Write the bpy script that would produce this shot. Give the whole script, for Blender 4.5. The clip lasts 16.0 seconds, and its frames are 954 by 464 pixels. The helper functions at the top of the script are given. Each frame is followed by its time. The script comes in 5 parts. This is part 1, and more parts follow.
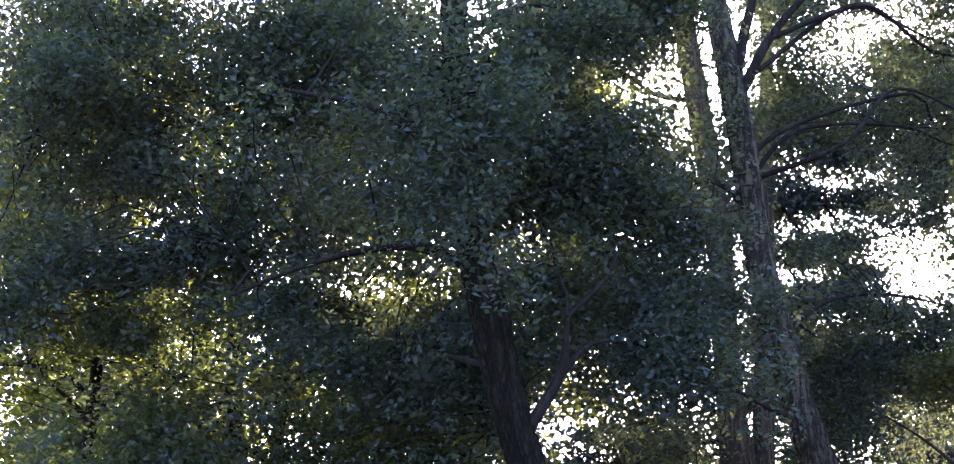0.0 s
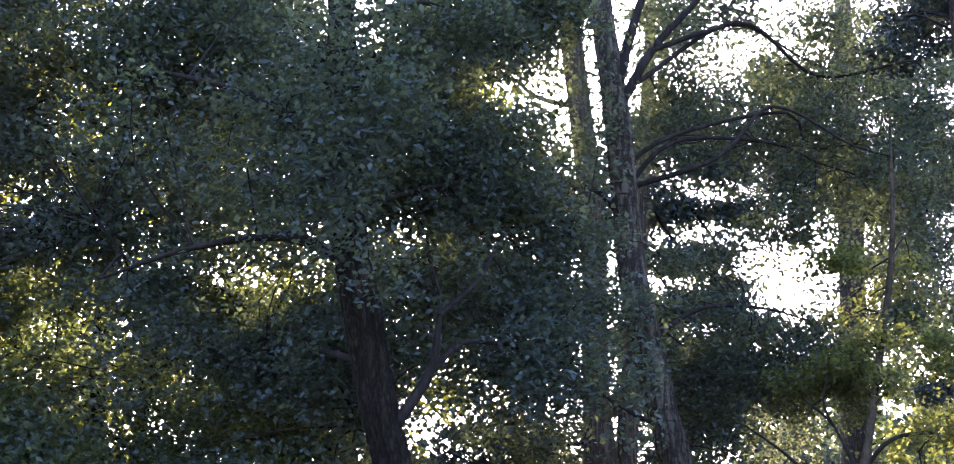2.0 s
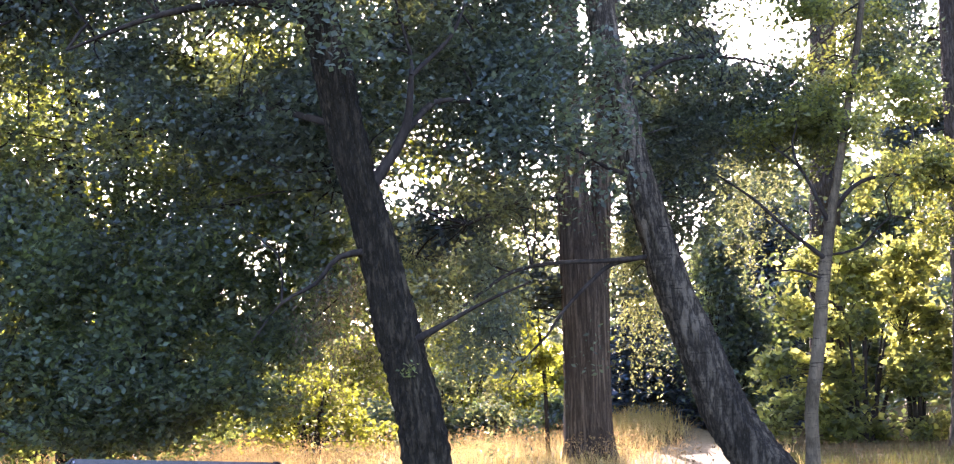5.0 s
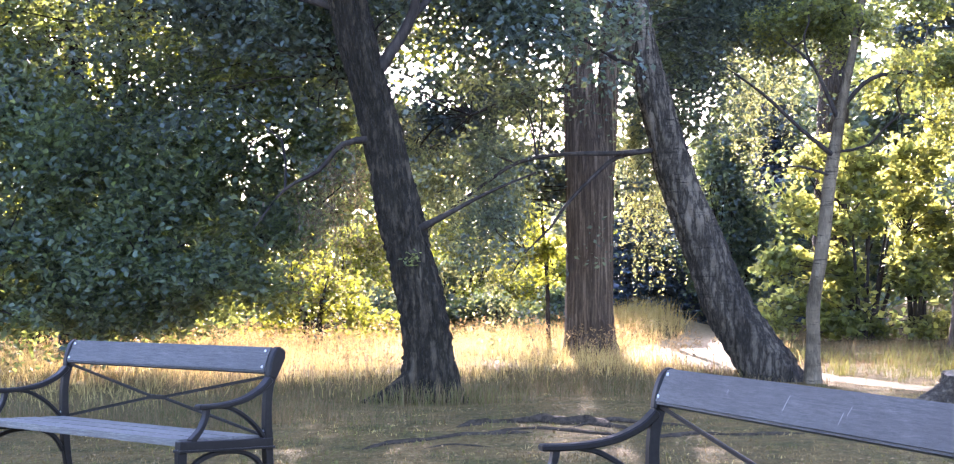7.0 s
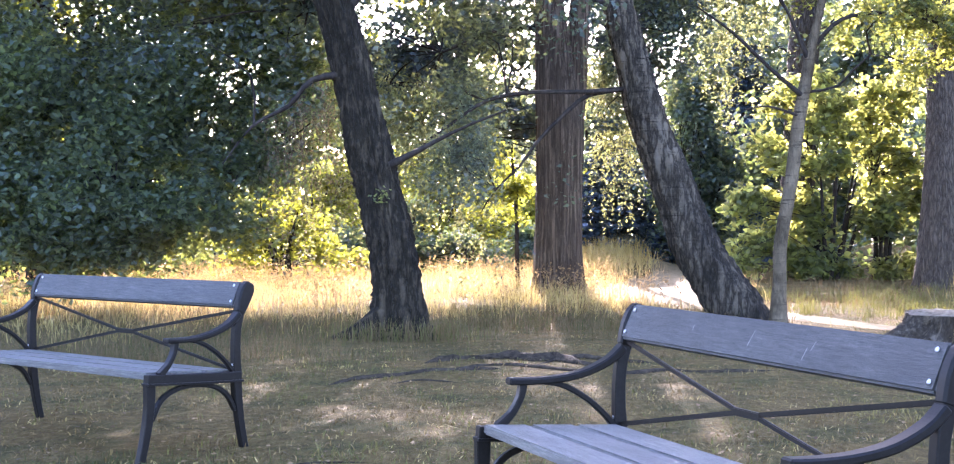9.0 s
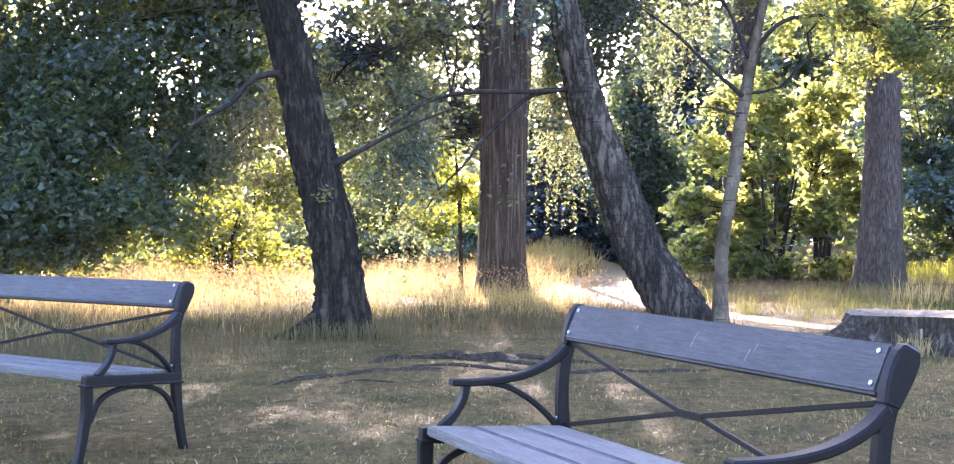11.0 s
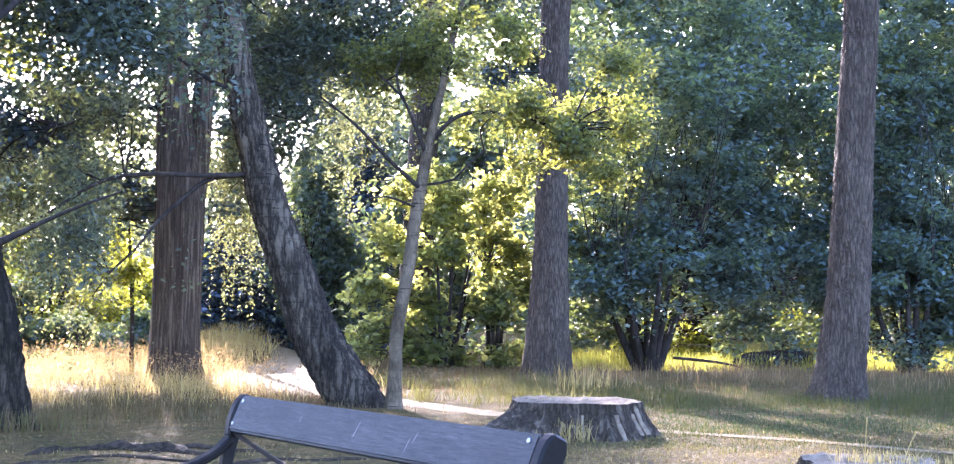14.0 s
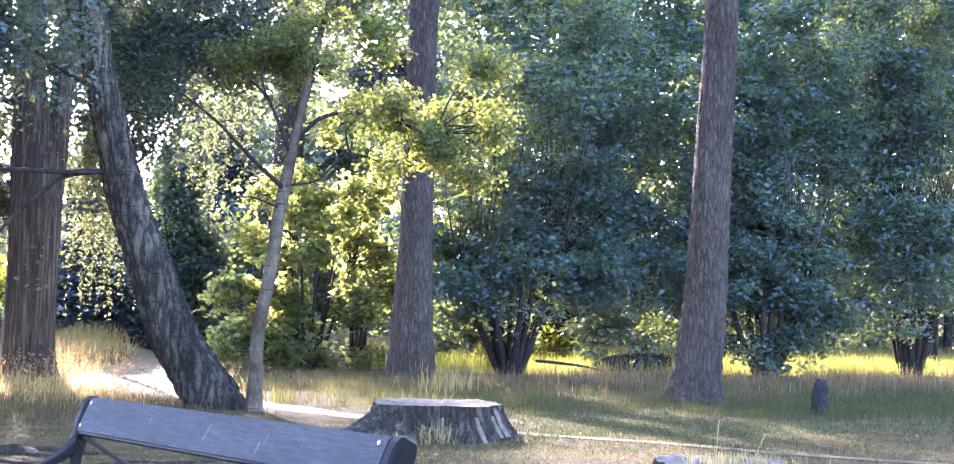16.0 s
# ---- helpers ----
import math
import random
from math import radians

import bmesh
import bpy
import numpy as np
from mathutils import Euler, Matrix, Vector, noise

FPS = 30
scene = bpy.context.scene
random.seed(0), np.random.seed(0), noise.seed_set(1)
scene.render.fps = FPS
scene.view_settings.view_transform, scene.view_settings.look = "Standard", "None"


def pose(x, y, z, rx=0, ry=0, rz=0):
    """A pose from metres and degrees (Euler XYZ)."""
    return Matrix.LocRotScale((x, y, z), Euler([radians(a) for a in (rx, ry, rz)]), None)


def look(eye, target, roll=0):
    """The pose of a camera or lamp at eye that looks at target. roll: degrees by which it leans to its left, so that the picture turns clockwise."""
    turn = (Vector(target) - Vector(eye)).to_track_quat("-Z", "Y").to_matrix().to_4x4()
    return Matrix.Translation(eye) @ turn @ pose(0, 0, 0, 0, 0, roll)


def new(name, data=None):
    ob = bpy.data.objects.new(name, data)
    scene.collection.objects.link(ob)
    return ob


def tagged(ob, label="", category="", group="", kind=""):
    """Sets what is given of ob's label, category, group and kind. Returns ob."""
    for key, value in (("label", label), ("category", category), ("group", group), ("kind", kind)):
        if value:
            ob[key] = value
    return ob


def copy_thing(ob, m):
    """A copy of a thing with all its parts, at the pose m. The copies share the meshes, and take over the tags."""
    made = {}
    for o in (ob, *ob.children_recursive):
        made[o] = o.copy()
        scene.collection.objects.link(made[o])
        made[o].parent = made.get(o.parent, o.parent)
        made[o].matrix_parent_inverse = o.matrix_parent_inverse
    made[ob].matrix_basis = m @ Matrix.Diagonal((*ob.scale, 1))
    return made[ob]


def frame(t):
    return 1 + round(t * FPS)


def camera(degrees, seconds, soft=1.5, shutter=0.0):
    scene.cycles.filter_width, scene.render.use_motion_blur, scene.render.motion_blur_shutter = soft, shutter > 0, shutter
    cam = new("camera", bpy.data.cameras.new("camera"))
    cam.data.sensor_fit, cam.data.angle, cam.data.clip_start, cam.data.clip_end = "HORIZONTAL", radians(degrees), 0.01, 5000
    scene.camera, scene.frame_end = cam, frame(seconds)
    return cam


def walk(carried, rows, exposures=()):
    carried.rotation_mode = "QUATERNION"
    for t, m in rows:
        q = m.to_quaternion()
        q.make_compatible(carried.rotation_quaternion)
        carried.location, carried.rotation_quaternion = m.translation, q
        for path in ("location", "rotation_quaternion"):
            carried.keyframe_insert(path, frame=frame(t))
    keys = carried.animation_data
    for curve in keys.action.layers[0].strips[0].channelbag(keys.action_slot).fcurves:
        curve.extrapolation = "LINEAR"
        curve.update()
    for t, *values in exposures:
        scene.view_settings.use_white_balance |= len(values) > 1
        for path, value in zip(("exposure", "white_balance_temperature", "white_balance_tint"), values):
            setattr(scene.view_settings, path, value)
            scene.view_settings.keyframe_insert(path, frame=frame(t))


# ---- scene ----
cam = camera(38.4, 16.0, 1.2)

# camera rows: seconds, x, y, z, heading (right of +y), pitch, roll in degrees
PATH = [
    (0.0, -0.007, 0.027, 1.248, -7.43, 16.90, -0.67),
    (0.5, -0.005, 0.019, 1.249, -7.26, 16.92, -0.48),
    (1.0, -0.002, 0.005, 1.271, -6.69, 16.69, -0.03),
    (1.5, 0.004, 0.000, 1.278, -5.19, 16.66, 0.85),
    (2.0, 0.019, -0.012, 1.270, -2.14, 16.67, 0.65),
    (2.5, 0.023, -0.023, 1.255, -1.51, 16.50, 0.70),
    (3.0, 0.015, -0.042, 1.253, -0.78, 14.07, -0.50),
    (3.5, 0.007, -0.059, 1.242, -0.69, 13.03, -0.64),
    (4.0, 0.012, -0.079, 1.237, -0.85, 11.41, -1.09),
    (4.5, 0.011, -0.097, 1.223, -0.95, 7.90, -1.52),
    (4.7, 0.011, -0.100, 1.223, -1.01, 7.25, -1.60),
    (6.8, 0.000, 0.007, 1.215, -1.28, 3.03, -0.44),
    (7.0, -0.002, 0.007, 1.215, -1.26, 2.16, -0.40),
    (7.5, -0.003, 0.009, 1.211, -1.19, 1.81, -0.34),
    (8.0, -0.005, 0.015, 1.204, -1.13, 0.33, -0.22),
    (8.5, -0.004, 0.013, 1.202, -0.85, -0.11, -0.02),
    (9.0, 0.000, 0.000, 1.200, 0.00, -0.40, 0.00),
    (9.2, 0.001, 0.003, 1.200, 0.19, -0.56, 0.02),
    (11.3, 0.001, 0.034, 1.205, 2.64, -0.35, 0.20),
    (11.5, 0.002, 0.035, 1.206, 2.78, -0.21, 0.23),
    (12.0, 0.006, 0.036, 1.206, 3.28, 0.45, 0.27),
    (12.5, 0.007, 0.032, 1.211, 4.88, 0.87, 0.35),
    (13.0, 0.020, 0.021, 1.210, 7.42, 1.06, 0.63),
    (13.5, 0.031, 0.009, 1.216, 11.86, 2.17, 0.66),
    (14.0, 0.045, -0.010, 1.222, 15.62, 3.26, 0.83),
    (14.5, 0.054, -0.019, 1.225, 17.71, 3.35, 1.02),
    (15.0, 0.057, -0.021, 1.231, 19.18, 3.46, 1.19),
    (15.5, 0.068, -0.033, 1.227, 19.44, 3.44, 1.41),
    (16.0, 0.076, -0.037, 1.224, 21.18, 3.46, 1.32),
]


def aimed(x, y, z, heading, pitch, roll):
    h, p = radians(heading), radians(pitch)
    way = Vector((math.sin(h) * math.cos(p), math.cos(h) * math.cos(p), math.sin(p)))
    eye = Vector((x, y, z))
    return look(eye, eye + way, roll)


walk(cam, [(r[0], aimed(*r[1:])) for r in PATH],
     exposures=[(0.0, 2.25, 5400, 38), (2.5, 2.5, 5500, 38), (3.5, 2.85, 5650, 37), (4.5, 3.0, 5850, 36), (7.0, 3.65, 5650, 36), (9.0, 3.65, 5550, 36), (12.5, 3.7, 5450, 36), (14.0, 3.6, 5250, 36), (16.0, 3.75, 5200, 36)])

# ---------------------------------------------------------------- light
SUN_AZ, SUN_EL = 0.7, 21.8  # degrees right of +y, above the horizon
world = bpy.data.worlds.new("sky")
scene.world = world
world.use_nodes = True
nt = world.node_tree
sky = nt.nodes.new("ShaderNodeTexSky")
sky.sky_type = "NISHITA"
sky.sun_disc = False
sky.sun_elevation = radians(SUN_EL)
sky.sun_rotation = radians(SUN_AZ)
sky.air_density, sky.dust_density, sky.ozone_density = 1.0, 2.0, 1.5
nt.nodes["Background"].inputs["Strength"].default_value = 0.15
nt.links.new(sky.outputs["Color"], nt.nodes["Background"].inputs["Color"])

sun = new("sun", bpy.data.lights.new("sun", "SUN"))
sun.data.energy = 3.2
sun.data.angle = radians(0.53)
sun.data.color = (1.0, 0.87, 0.68)
SUN_WAY = Vector((math.sin(radians(SUN_AZ)) * math.cos(radians(SUN_EL)), math.cos(radians(SUN_AZ)) * math.cos(radians(SUN_EL)), math.sin(radians(SUN_EL))))
sun.matrix_world = look(SUN_WAY * 80, (0, 0, 0))


# ---------------------------------------------------------------- materials
class Nodes:
    """A short way to write a node material."""

    def __init__(self, name):
        self.m = bpy.data.materials.new(name)
        self.m.use_nodes = True
        self.t = self.m.node_tree
        self.bsdf = self.t.nodes["Principled BSDF"]
        self.out = self.t.nodes["Material Output"]

    def node(self, kind, **values):
        n = self.t.nodes.new(kind)
        for k, v in values.items():
            if k in n.inputs:
                n.inputs[k].default_value = v
        return n

    def link(self, a, b):
        self.t.links.new(a, b)

    def coords(self, scale=(1, 1, 1), kind="Object"):
        c, m = self.node("ShaderNodeTexCoord"), self.node("ShaderNodeMapping")
        m.inputs["Scale"].default_value = scale
        self.link(c.outputs[kind], m.inputs["Vector"])
        return m.outputs["Vector"]

    def noise(self, scale, detail=4.0, rough=0.6, vec=None):
        n = self.node("ShaderNodeTexNoise")
        n.inputs["Scale"].default_value, n.inputs["Detail"].default_value, n.inputs["Roughness"].default_value = scale, detail, rough
        if vec is not None:
            self.link(vec, n.inputs["Vector"])
        return n.outputs["Fac"]

    def ramp(self, fac, stops):
        r = self.node("ShaderNodeValToRGB")
        e = r.color_ramp.elements
        while len(e) < len(stops):
            e.new(0.5)
        for s, (p, c) in zip(e, stops):
            s.position, s.color = p, (*c, 1) if len(c) == 3 else c
        self.link(fac, r.inputs["Fac"])
        return r.outputs["Color"]

    def mix(self, fac, a, b, blend="MIX"):
        n = self.node("ShaderNodeMix")
        n.data_type, n.blend_type = "RGBA", blend
        for sock, v in ((n.inputs[0], fac), (n.inputs[6], a), (n.inputs[7], b)):
            if hasattr(v, "links"):
                self.link(v, sock)
            elif isinstance(v, tuple):
                sock.default_value = (*v, 1)
            else:
                sock.default_value = v
        return n.outputs[2]

    def bump(self, height, strength=0.5, distance=0.02):
        b = self.node("ShaderNodeBump")
        b.inputs["Strength"].default_value, b.inputs["Distance"].default_value = strength, distance
        self.link(height, b.inputs["Height"])
        self.link(b.outputs["Normal"], self.bsdf.inputs["Normal"])
        return b

    def base(self, colour, rough=0.8, spec=0.3):
        if hasattr(colour, "links"):
            self.link(colour, self.bsdf.inputs["Base Color"])
        else:
            self.bsdf.inputs["Base Color"].default_value = (*colour, 1)
        self.bsdf.inputs["Roughness"].default_value = rough
        self.bsdf.inputs["Specular IOR Level"].default_value = spec
        return self.m


def leaf_material(name, dark, light, through_light, gloss=0.45, share=0.45):
    """Thin leaves: diffuse and glossy on top, light passing through, each leaf of its own tint."""
    k = Nodes(name)
    g = k.node("ShaderNodeNewGeometry")
    tint = k.ramp(g.outputs["Random Per Island"], [(0.0, dark), (0.75, light), (1.0, tuple(min(1, c * 1.5) for c in light))])
    big = k.noise(0.35, 2, 0.5, k.coords())
    tint = k.mix(big, tint, tuple(c * 1.1 for c in dark))
    k.base(tint, gloss + 0.08, 0.5)
    tr = k.node("ShaderNodeBsdfTranslucent")
    tcol = k.ramp(g.outputs["Random Per Island"], [(0.0, tuple(c * 0.3 for c in through_light)), (0.5, tuple(c * 0.6 for c in through_light)), (1.0, tuple(c * 1.15 for c in through_light))])
    k.link(tcol, tr.inputs["Color"])
    ms = k.node("ShaderNodeMixShader")
    ms.inputs[0].default_value = share
    k.link(k.bsdf.outputs[0], ms.inputs[1])
    k.link(tr.outputs[0], ms.inputs[2])
    k.link(ms.outputs[0], k.out.inputs["Surface"])
    return k.m


LEAF_BIRCH = leaf_material("birch_leaf", (0.054, 0.078, 0.072), (0.108, 0.142, 0.128), (0.26, 0.30, 0.08), gloss=0.5)
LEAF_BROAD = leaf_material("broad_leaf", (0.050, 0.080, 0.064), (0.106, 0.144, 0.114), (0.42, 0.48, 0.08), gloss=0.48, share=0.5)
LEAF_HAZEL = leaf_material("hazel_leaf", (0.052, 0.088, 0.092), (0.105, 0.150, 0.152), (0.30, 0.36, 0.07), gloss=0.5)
# yellower leaf with the sun from behind put into its colours
LEAF_SUN_TINT = leaf_material("sun_tinted_leaf", (0.04, 0.062, 0.022), (0.085, 0.12, 0.045), (0.54, 0.55, 0.04), share=0.58)
# paler and more see-through leaf: its sunlit look is in the colours
LEAF_SUN_BOOST = leaf_material("sun_boosted_leaf", (0.06, 0.085, 0.045), (0.11, 0.15, 0.085), (0.68, 0.69, 0.15), share=0.6)
LEAF_YOUNG = leaf_material("young_birch_leaf", (0.05, 0.07, 0.038), (0.10, 0.125, 0.06), (0.46, 0.47, 0.07), share=0.55)
LEAF_NEEDLE = leaf_material("conifer_leaf", (0.036, 0.056, 0.061), (0.066, 0.095, 0.101), (0.11, 0.14, 0.045), gloss=0.5, share=0.3)
LEAF_SPRUCE = leaf_material("spruce_leaf", (0.022, 0.042, 0.058), (0.05, 0.08, 0.111), (0.04, 0.06, 0.045), share=0.15)
LEAF_WEEP = leaf_material("weeping_leaf", (0.08, 0.095, 0.045), (0.15, 0.165, 0.08), (0.42, 0.43, 0.14), share=0.55)
LEAF_DROOP = leaf_material("drooping_twig_leaf", (0.075, 0.062, 0.036), (0.14, 0.115, 0.065), (0.34, 0.27, 0.10), share=0.5)
LEAF_FAR = leaf_material("far_leaf", (0.055, 0.078, 0.062), (0.105, 0.138, 0.11), (0.34, 0.38, 0.11))


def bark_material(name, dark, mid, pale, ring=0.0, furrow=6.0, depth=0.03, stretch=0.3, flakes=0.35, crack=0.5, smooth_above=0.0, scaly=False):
    """Bark: plates split by dark fissures, pale flakes, dark stains and a fine grain."""
    k = Nodes(name)
    vec = k.coords((furrow, furrow, furrow * stretch))
    if scaly:
        warp = k.node("ShaderNodeTexNoise", Scale=1.1, Detail=3.0)
        k.link(vec, warp.inputs["Vector"])
        bent = k.mix(2.2, vec, warp.outputs["Color"], "ADD")
        vor = k.node("ShaderNodeTexVoronoi")
        vor.feature = "DISTANCE_TO_EDGE"
        vor.inputs["Scale"].default_value = 1.6
        k.link(bent, vor.inputs["Vector"])
        plates = k.ramp(vor.outputs["Distance"], [(0.0, (0, 0, 0)), (0.3, (1, 1, 1))])
    else:
        ridge = k.noise(1.0, 5, 0.62, vec)
        plates = k.ramp(ridge, [(0.38, (1, 1, 1)), (0.46, (0.2, 0.2, 0.2)), (0.50, (0, 0, 0)), (0.54, (0.2, 0.2, 0.2)), (0.62, (1, 1, 1))])
    grain = k.noise(2.6, 8, 0.72, vec)
    fine = k.noise(45, 4, 0.7, k.coords())
    patch = k.noise(0.55, 7, 0.72, vec)
    stain = k.noise(0.9, 3, 0.6, k.coords((1, 1, 0.5)))
    col = k.ramp(grain, [(0.30, dark), (0.52, mid), (0.75, tuple(0.5 * (p + q) for p, q in zip(mid, pale)))])
    col = k.mix(k.ramp(patch, [(0.50, (0, 0, 0)), (0.60, (flakes, flakes, flakes))]), col, pale)
    col = k.mix(k.ramp(stain, [(0.45, (0, 0, 0)), (0.7, (0.55, 0.55, 0.55))]), col, dark)
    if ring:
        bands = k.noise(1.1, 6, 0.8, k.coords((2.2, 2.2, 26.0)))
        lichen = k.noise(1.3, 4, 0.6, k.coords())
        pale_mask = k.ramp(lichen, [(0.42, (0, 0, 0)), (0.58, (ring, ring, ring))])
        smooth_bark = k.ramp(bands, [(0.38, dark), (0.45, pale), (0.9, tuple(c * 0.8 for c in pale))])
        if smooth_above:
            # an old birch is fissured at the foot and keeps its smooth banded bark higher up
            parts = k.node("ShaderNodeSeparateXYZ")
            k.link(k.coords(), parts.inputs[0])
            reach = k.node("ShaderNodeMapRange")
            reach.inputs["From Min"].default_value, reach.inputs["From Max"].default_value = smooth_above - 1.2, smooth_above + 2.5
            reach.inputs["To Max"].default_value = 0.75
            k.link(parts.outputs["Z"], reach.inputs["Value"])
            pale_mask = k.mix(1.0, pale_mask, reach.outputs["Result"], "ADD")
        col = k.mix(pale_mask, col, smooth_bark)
    inv = k.ramp(plates, [(0.0, (crack, crack, crack)), (0.9, (0, 0, 0))])
    col = k.mix(inv, col, tuple(c * 0.6 for c in dark))
    col = k.mix(0.3, col, fine, "MULTIPLY")
    h = k.mix(0.5, plates, grain)
    k.bump(k.mix(0.12, h, fine), 1.0, depth * 1.6)
    return k.base(col, 0.9, 0.15)


BARK_OLD = bark_material("old_birch_bark", (0.014, 0.012, 0.007), (0.052, 0.041, 0.025), (0.190, 0.153, 0.090), furrow=8.0, stretch=0.26, flakes=0.22, crack=0.85)
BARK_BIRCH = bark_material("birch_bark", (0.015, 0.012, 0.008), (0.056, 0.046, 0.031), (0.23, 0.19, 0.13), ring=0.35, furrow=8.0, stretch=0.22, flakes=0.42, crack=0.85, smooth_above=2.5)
BARK_THIN = bark_material("young_birch_bark", (0.022, 0.017, 0.010), (0.10, 0.077, 0.044), (0.22, 0.174, 0.108), ring=0.9, furrow=14.0, depth=0.006, crack=0.3)
BARK_RED = bark_material("red_cedar_bark", (0.06, 0.041, 0.026), (0.225, 0.168, 0.108), (0.38, 0.30, 0.205), furrow=10.0, depth=0.05, stretch=0.05, flakes=0.25, crack=0.75)
BARK_PINE = bark_material("pine_bark", (0.037, 0.027, 0.018), (0.139, 0.108, 0.075), (0.247, 0.203, 0.146), furrow=12.0, depth=0.04, stretch=0.2, flakes=0.3, crack=0.55, scaly=True)
BARK_TWIG = bark_material("twig_bark", (0.02, 0.016, 0.012), (0.05, 0.04, 0.03), (0.09, 0.075, 0.06), depth=0.004)


def ground_material():
    k = Nodes("dry_lawn")
    c = k.coords()
    big = k.noise(0.3, 4, 0.6, c)
    mid = k.noise(1.7, 6, 0.7, c)
    clump = k.noise(16, 6, 0.8, k.coords((1, 0.55, 1)))
    fine = k.noise(70, 5, 0.85, c)
    mixed = k.mix(0.4, clump, fine)
    straw = k.ramp(mixed, [(0.36, (0.053, 0.034, 0.011)), (0.5, (0.120, 0.082, 0.026)), (0.64, (0.228, 0.164, 0.058))])
    green = k.ramp(mixed, [(0.36, (0.024, 0.024, 0.007)), (0.5, (0.058, 0.053, 0.015)), (0.64, (0.112, 0.101, 0.031))])
    col = k.mix(k.ramp(mid, [(0.44, (0, 0, 0)), (0.60, (0.8, 0.8, 0.8))]), straw, green)
    soil = k.ramp(mixed, [(0.36, (0.040, 0.027, 0.013)), (0.64, (0.120, 0.086, 0.044))])
    col = k.mix(k.ramp(big, [(0.54, (0, 0, 0)), (0.68, (0.5, 0.5, 0.5))]), col, soil)
    k.bump(k.mix(0.5, fine, clump), 1.0, 0.05)
    return k.base(col, 0.95, 0.08)


def simple_noise(name, a, b, scale, rough=0.85, spec=0.2, bump=0.4, distance=0.01, stretch=(1, 1, 1)):
    k = Nodes(name)
    n = k.noise(scale, 6, 0.7, k.coords(stretch))
    s = k.noise(scale * 0.12, 3, 0.6, k.coords(stretch))
    col = k.ramp(n, [(0.3, a), (0.7, b)])
    col = k.mix(k.ramp(s, [(0.35, (0.35, 0.35, 0.35)), (0.65, (0, 0, 0))]), col, a)
    k.bump(n, bump, distance)
    return k.base(col, rough, spec)


GROUND = ground_material()
DIRT = simple_noise("path_dirt", (0.10, 0.073, 0.034), (0.245, 0.19, 0.093), 9, 0.95, 0.1, 0.6, 0.02)


def blade_material(name, a, b, thr, share=0.35):
    k = Nodes(name)
    g = k.node("ShaderNodeNewGeometry")
    col = k.ramp(g.outputs["Random Per Island"], [(0.0, a), (1.0, b)])
    k.base(col, 0.7, 0.2)
    tr = k.node("ShaderNodeBsdfTranslucent")
    tr.inputs["Color"].default_value = (*thr, 1)
    ms = k.node("ShaderNodeMixShader")
    ms.inputs[0].default_value = share
    k.link(k.bsdf.outputs[0], ms.inputs[1])
    k.link(tr.outputs[0], ms.inputs[2])
    k.link(ms.outputs[0], k.out.inputs["Surface"])
    return k.m


STRAW = blade_material("straw", (0.26, 0.185, 0.058), (0.47, 0.375, 0.145), (0.50, 0.385, 0.125), 0.45)
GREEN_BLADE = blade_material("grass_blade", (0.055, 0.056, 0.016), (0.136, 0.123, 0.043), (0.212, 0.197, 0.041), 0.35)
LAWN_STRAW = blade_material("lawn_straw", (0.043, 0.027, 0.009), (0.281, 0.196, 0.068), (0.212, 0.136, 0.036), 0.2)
# darker copy of the green blade, with tree shade put into its colour
SHADE_DARK_GREEN = blade_material("shade_darkened_blade", (0.030, 0.034, 0.010), (0.077, 0.078, 0.024), (0.115, 0.120, 0.024), 0.3)
RUSSET = blade_material("russet_seed_heads", (0.19, 0.12, 0.055), (0.36, 0.25, 0.12), (0.40, 0.26, 0.10), 0.45)
DUN = blade_material("dun_grass", (0.065, 0.046, 0.020), (0.185, 0.139, 0.059), (0.224, 0.143, 0.063), 0.3)


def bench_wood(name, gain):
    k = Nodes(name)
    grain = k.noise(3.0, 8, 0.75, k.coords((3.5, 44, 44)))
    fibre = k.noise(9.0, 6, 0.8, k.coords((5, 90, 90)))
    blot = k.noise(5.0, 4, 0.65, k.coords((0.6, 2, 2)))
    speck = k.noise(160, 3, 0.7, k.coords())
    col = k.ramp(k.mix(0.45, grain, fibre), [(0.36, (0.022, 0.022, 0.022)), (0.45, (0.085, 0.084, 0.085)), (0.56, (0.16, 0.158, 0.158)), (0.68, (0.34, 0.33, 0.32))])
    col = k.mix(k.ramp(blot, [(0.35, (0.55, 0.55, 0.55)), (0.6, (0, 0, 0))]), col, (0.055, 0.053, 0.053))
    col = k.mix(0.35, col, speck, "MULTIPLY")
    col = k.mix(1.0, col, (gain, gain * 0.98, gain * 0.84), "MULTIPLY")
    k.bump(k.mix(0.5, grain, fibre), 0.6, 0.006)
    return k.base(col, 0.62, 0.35)


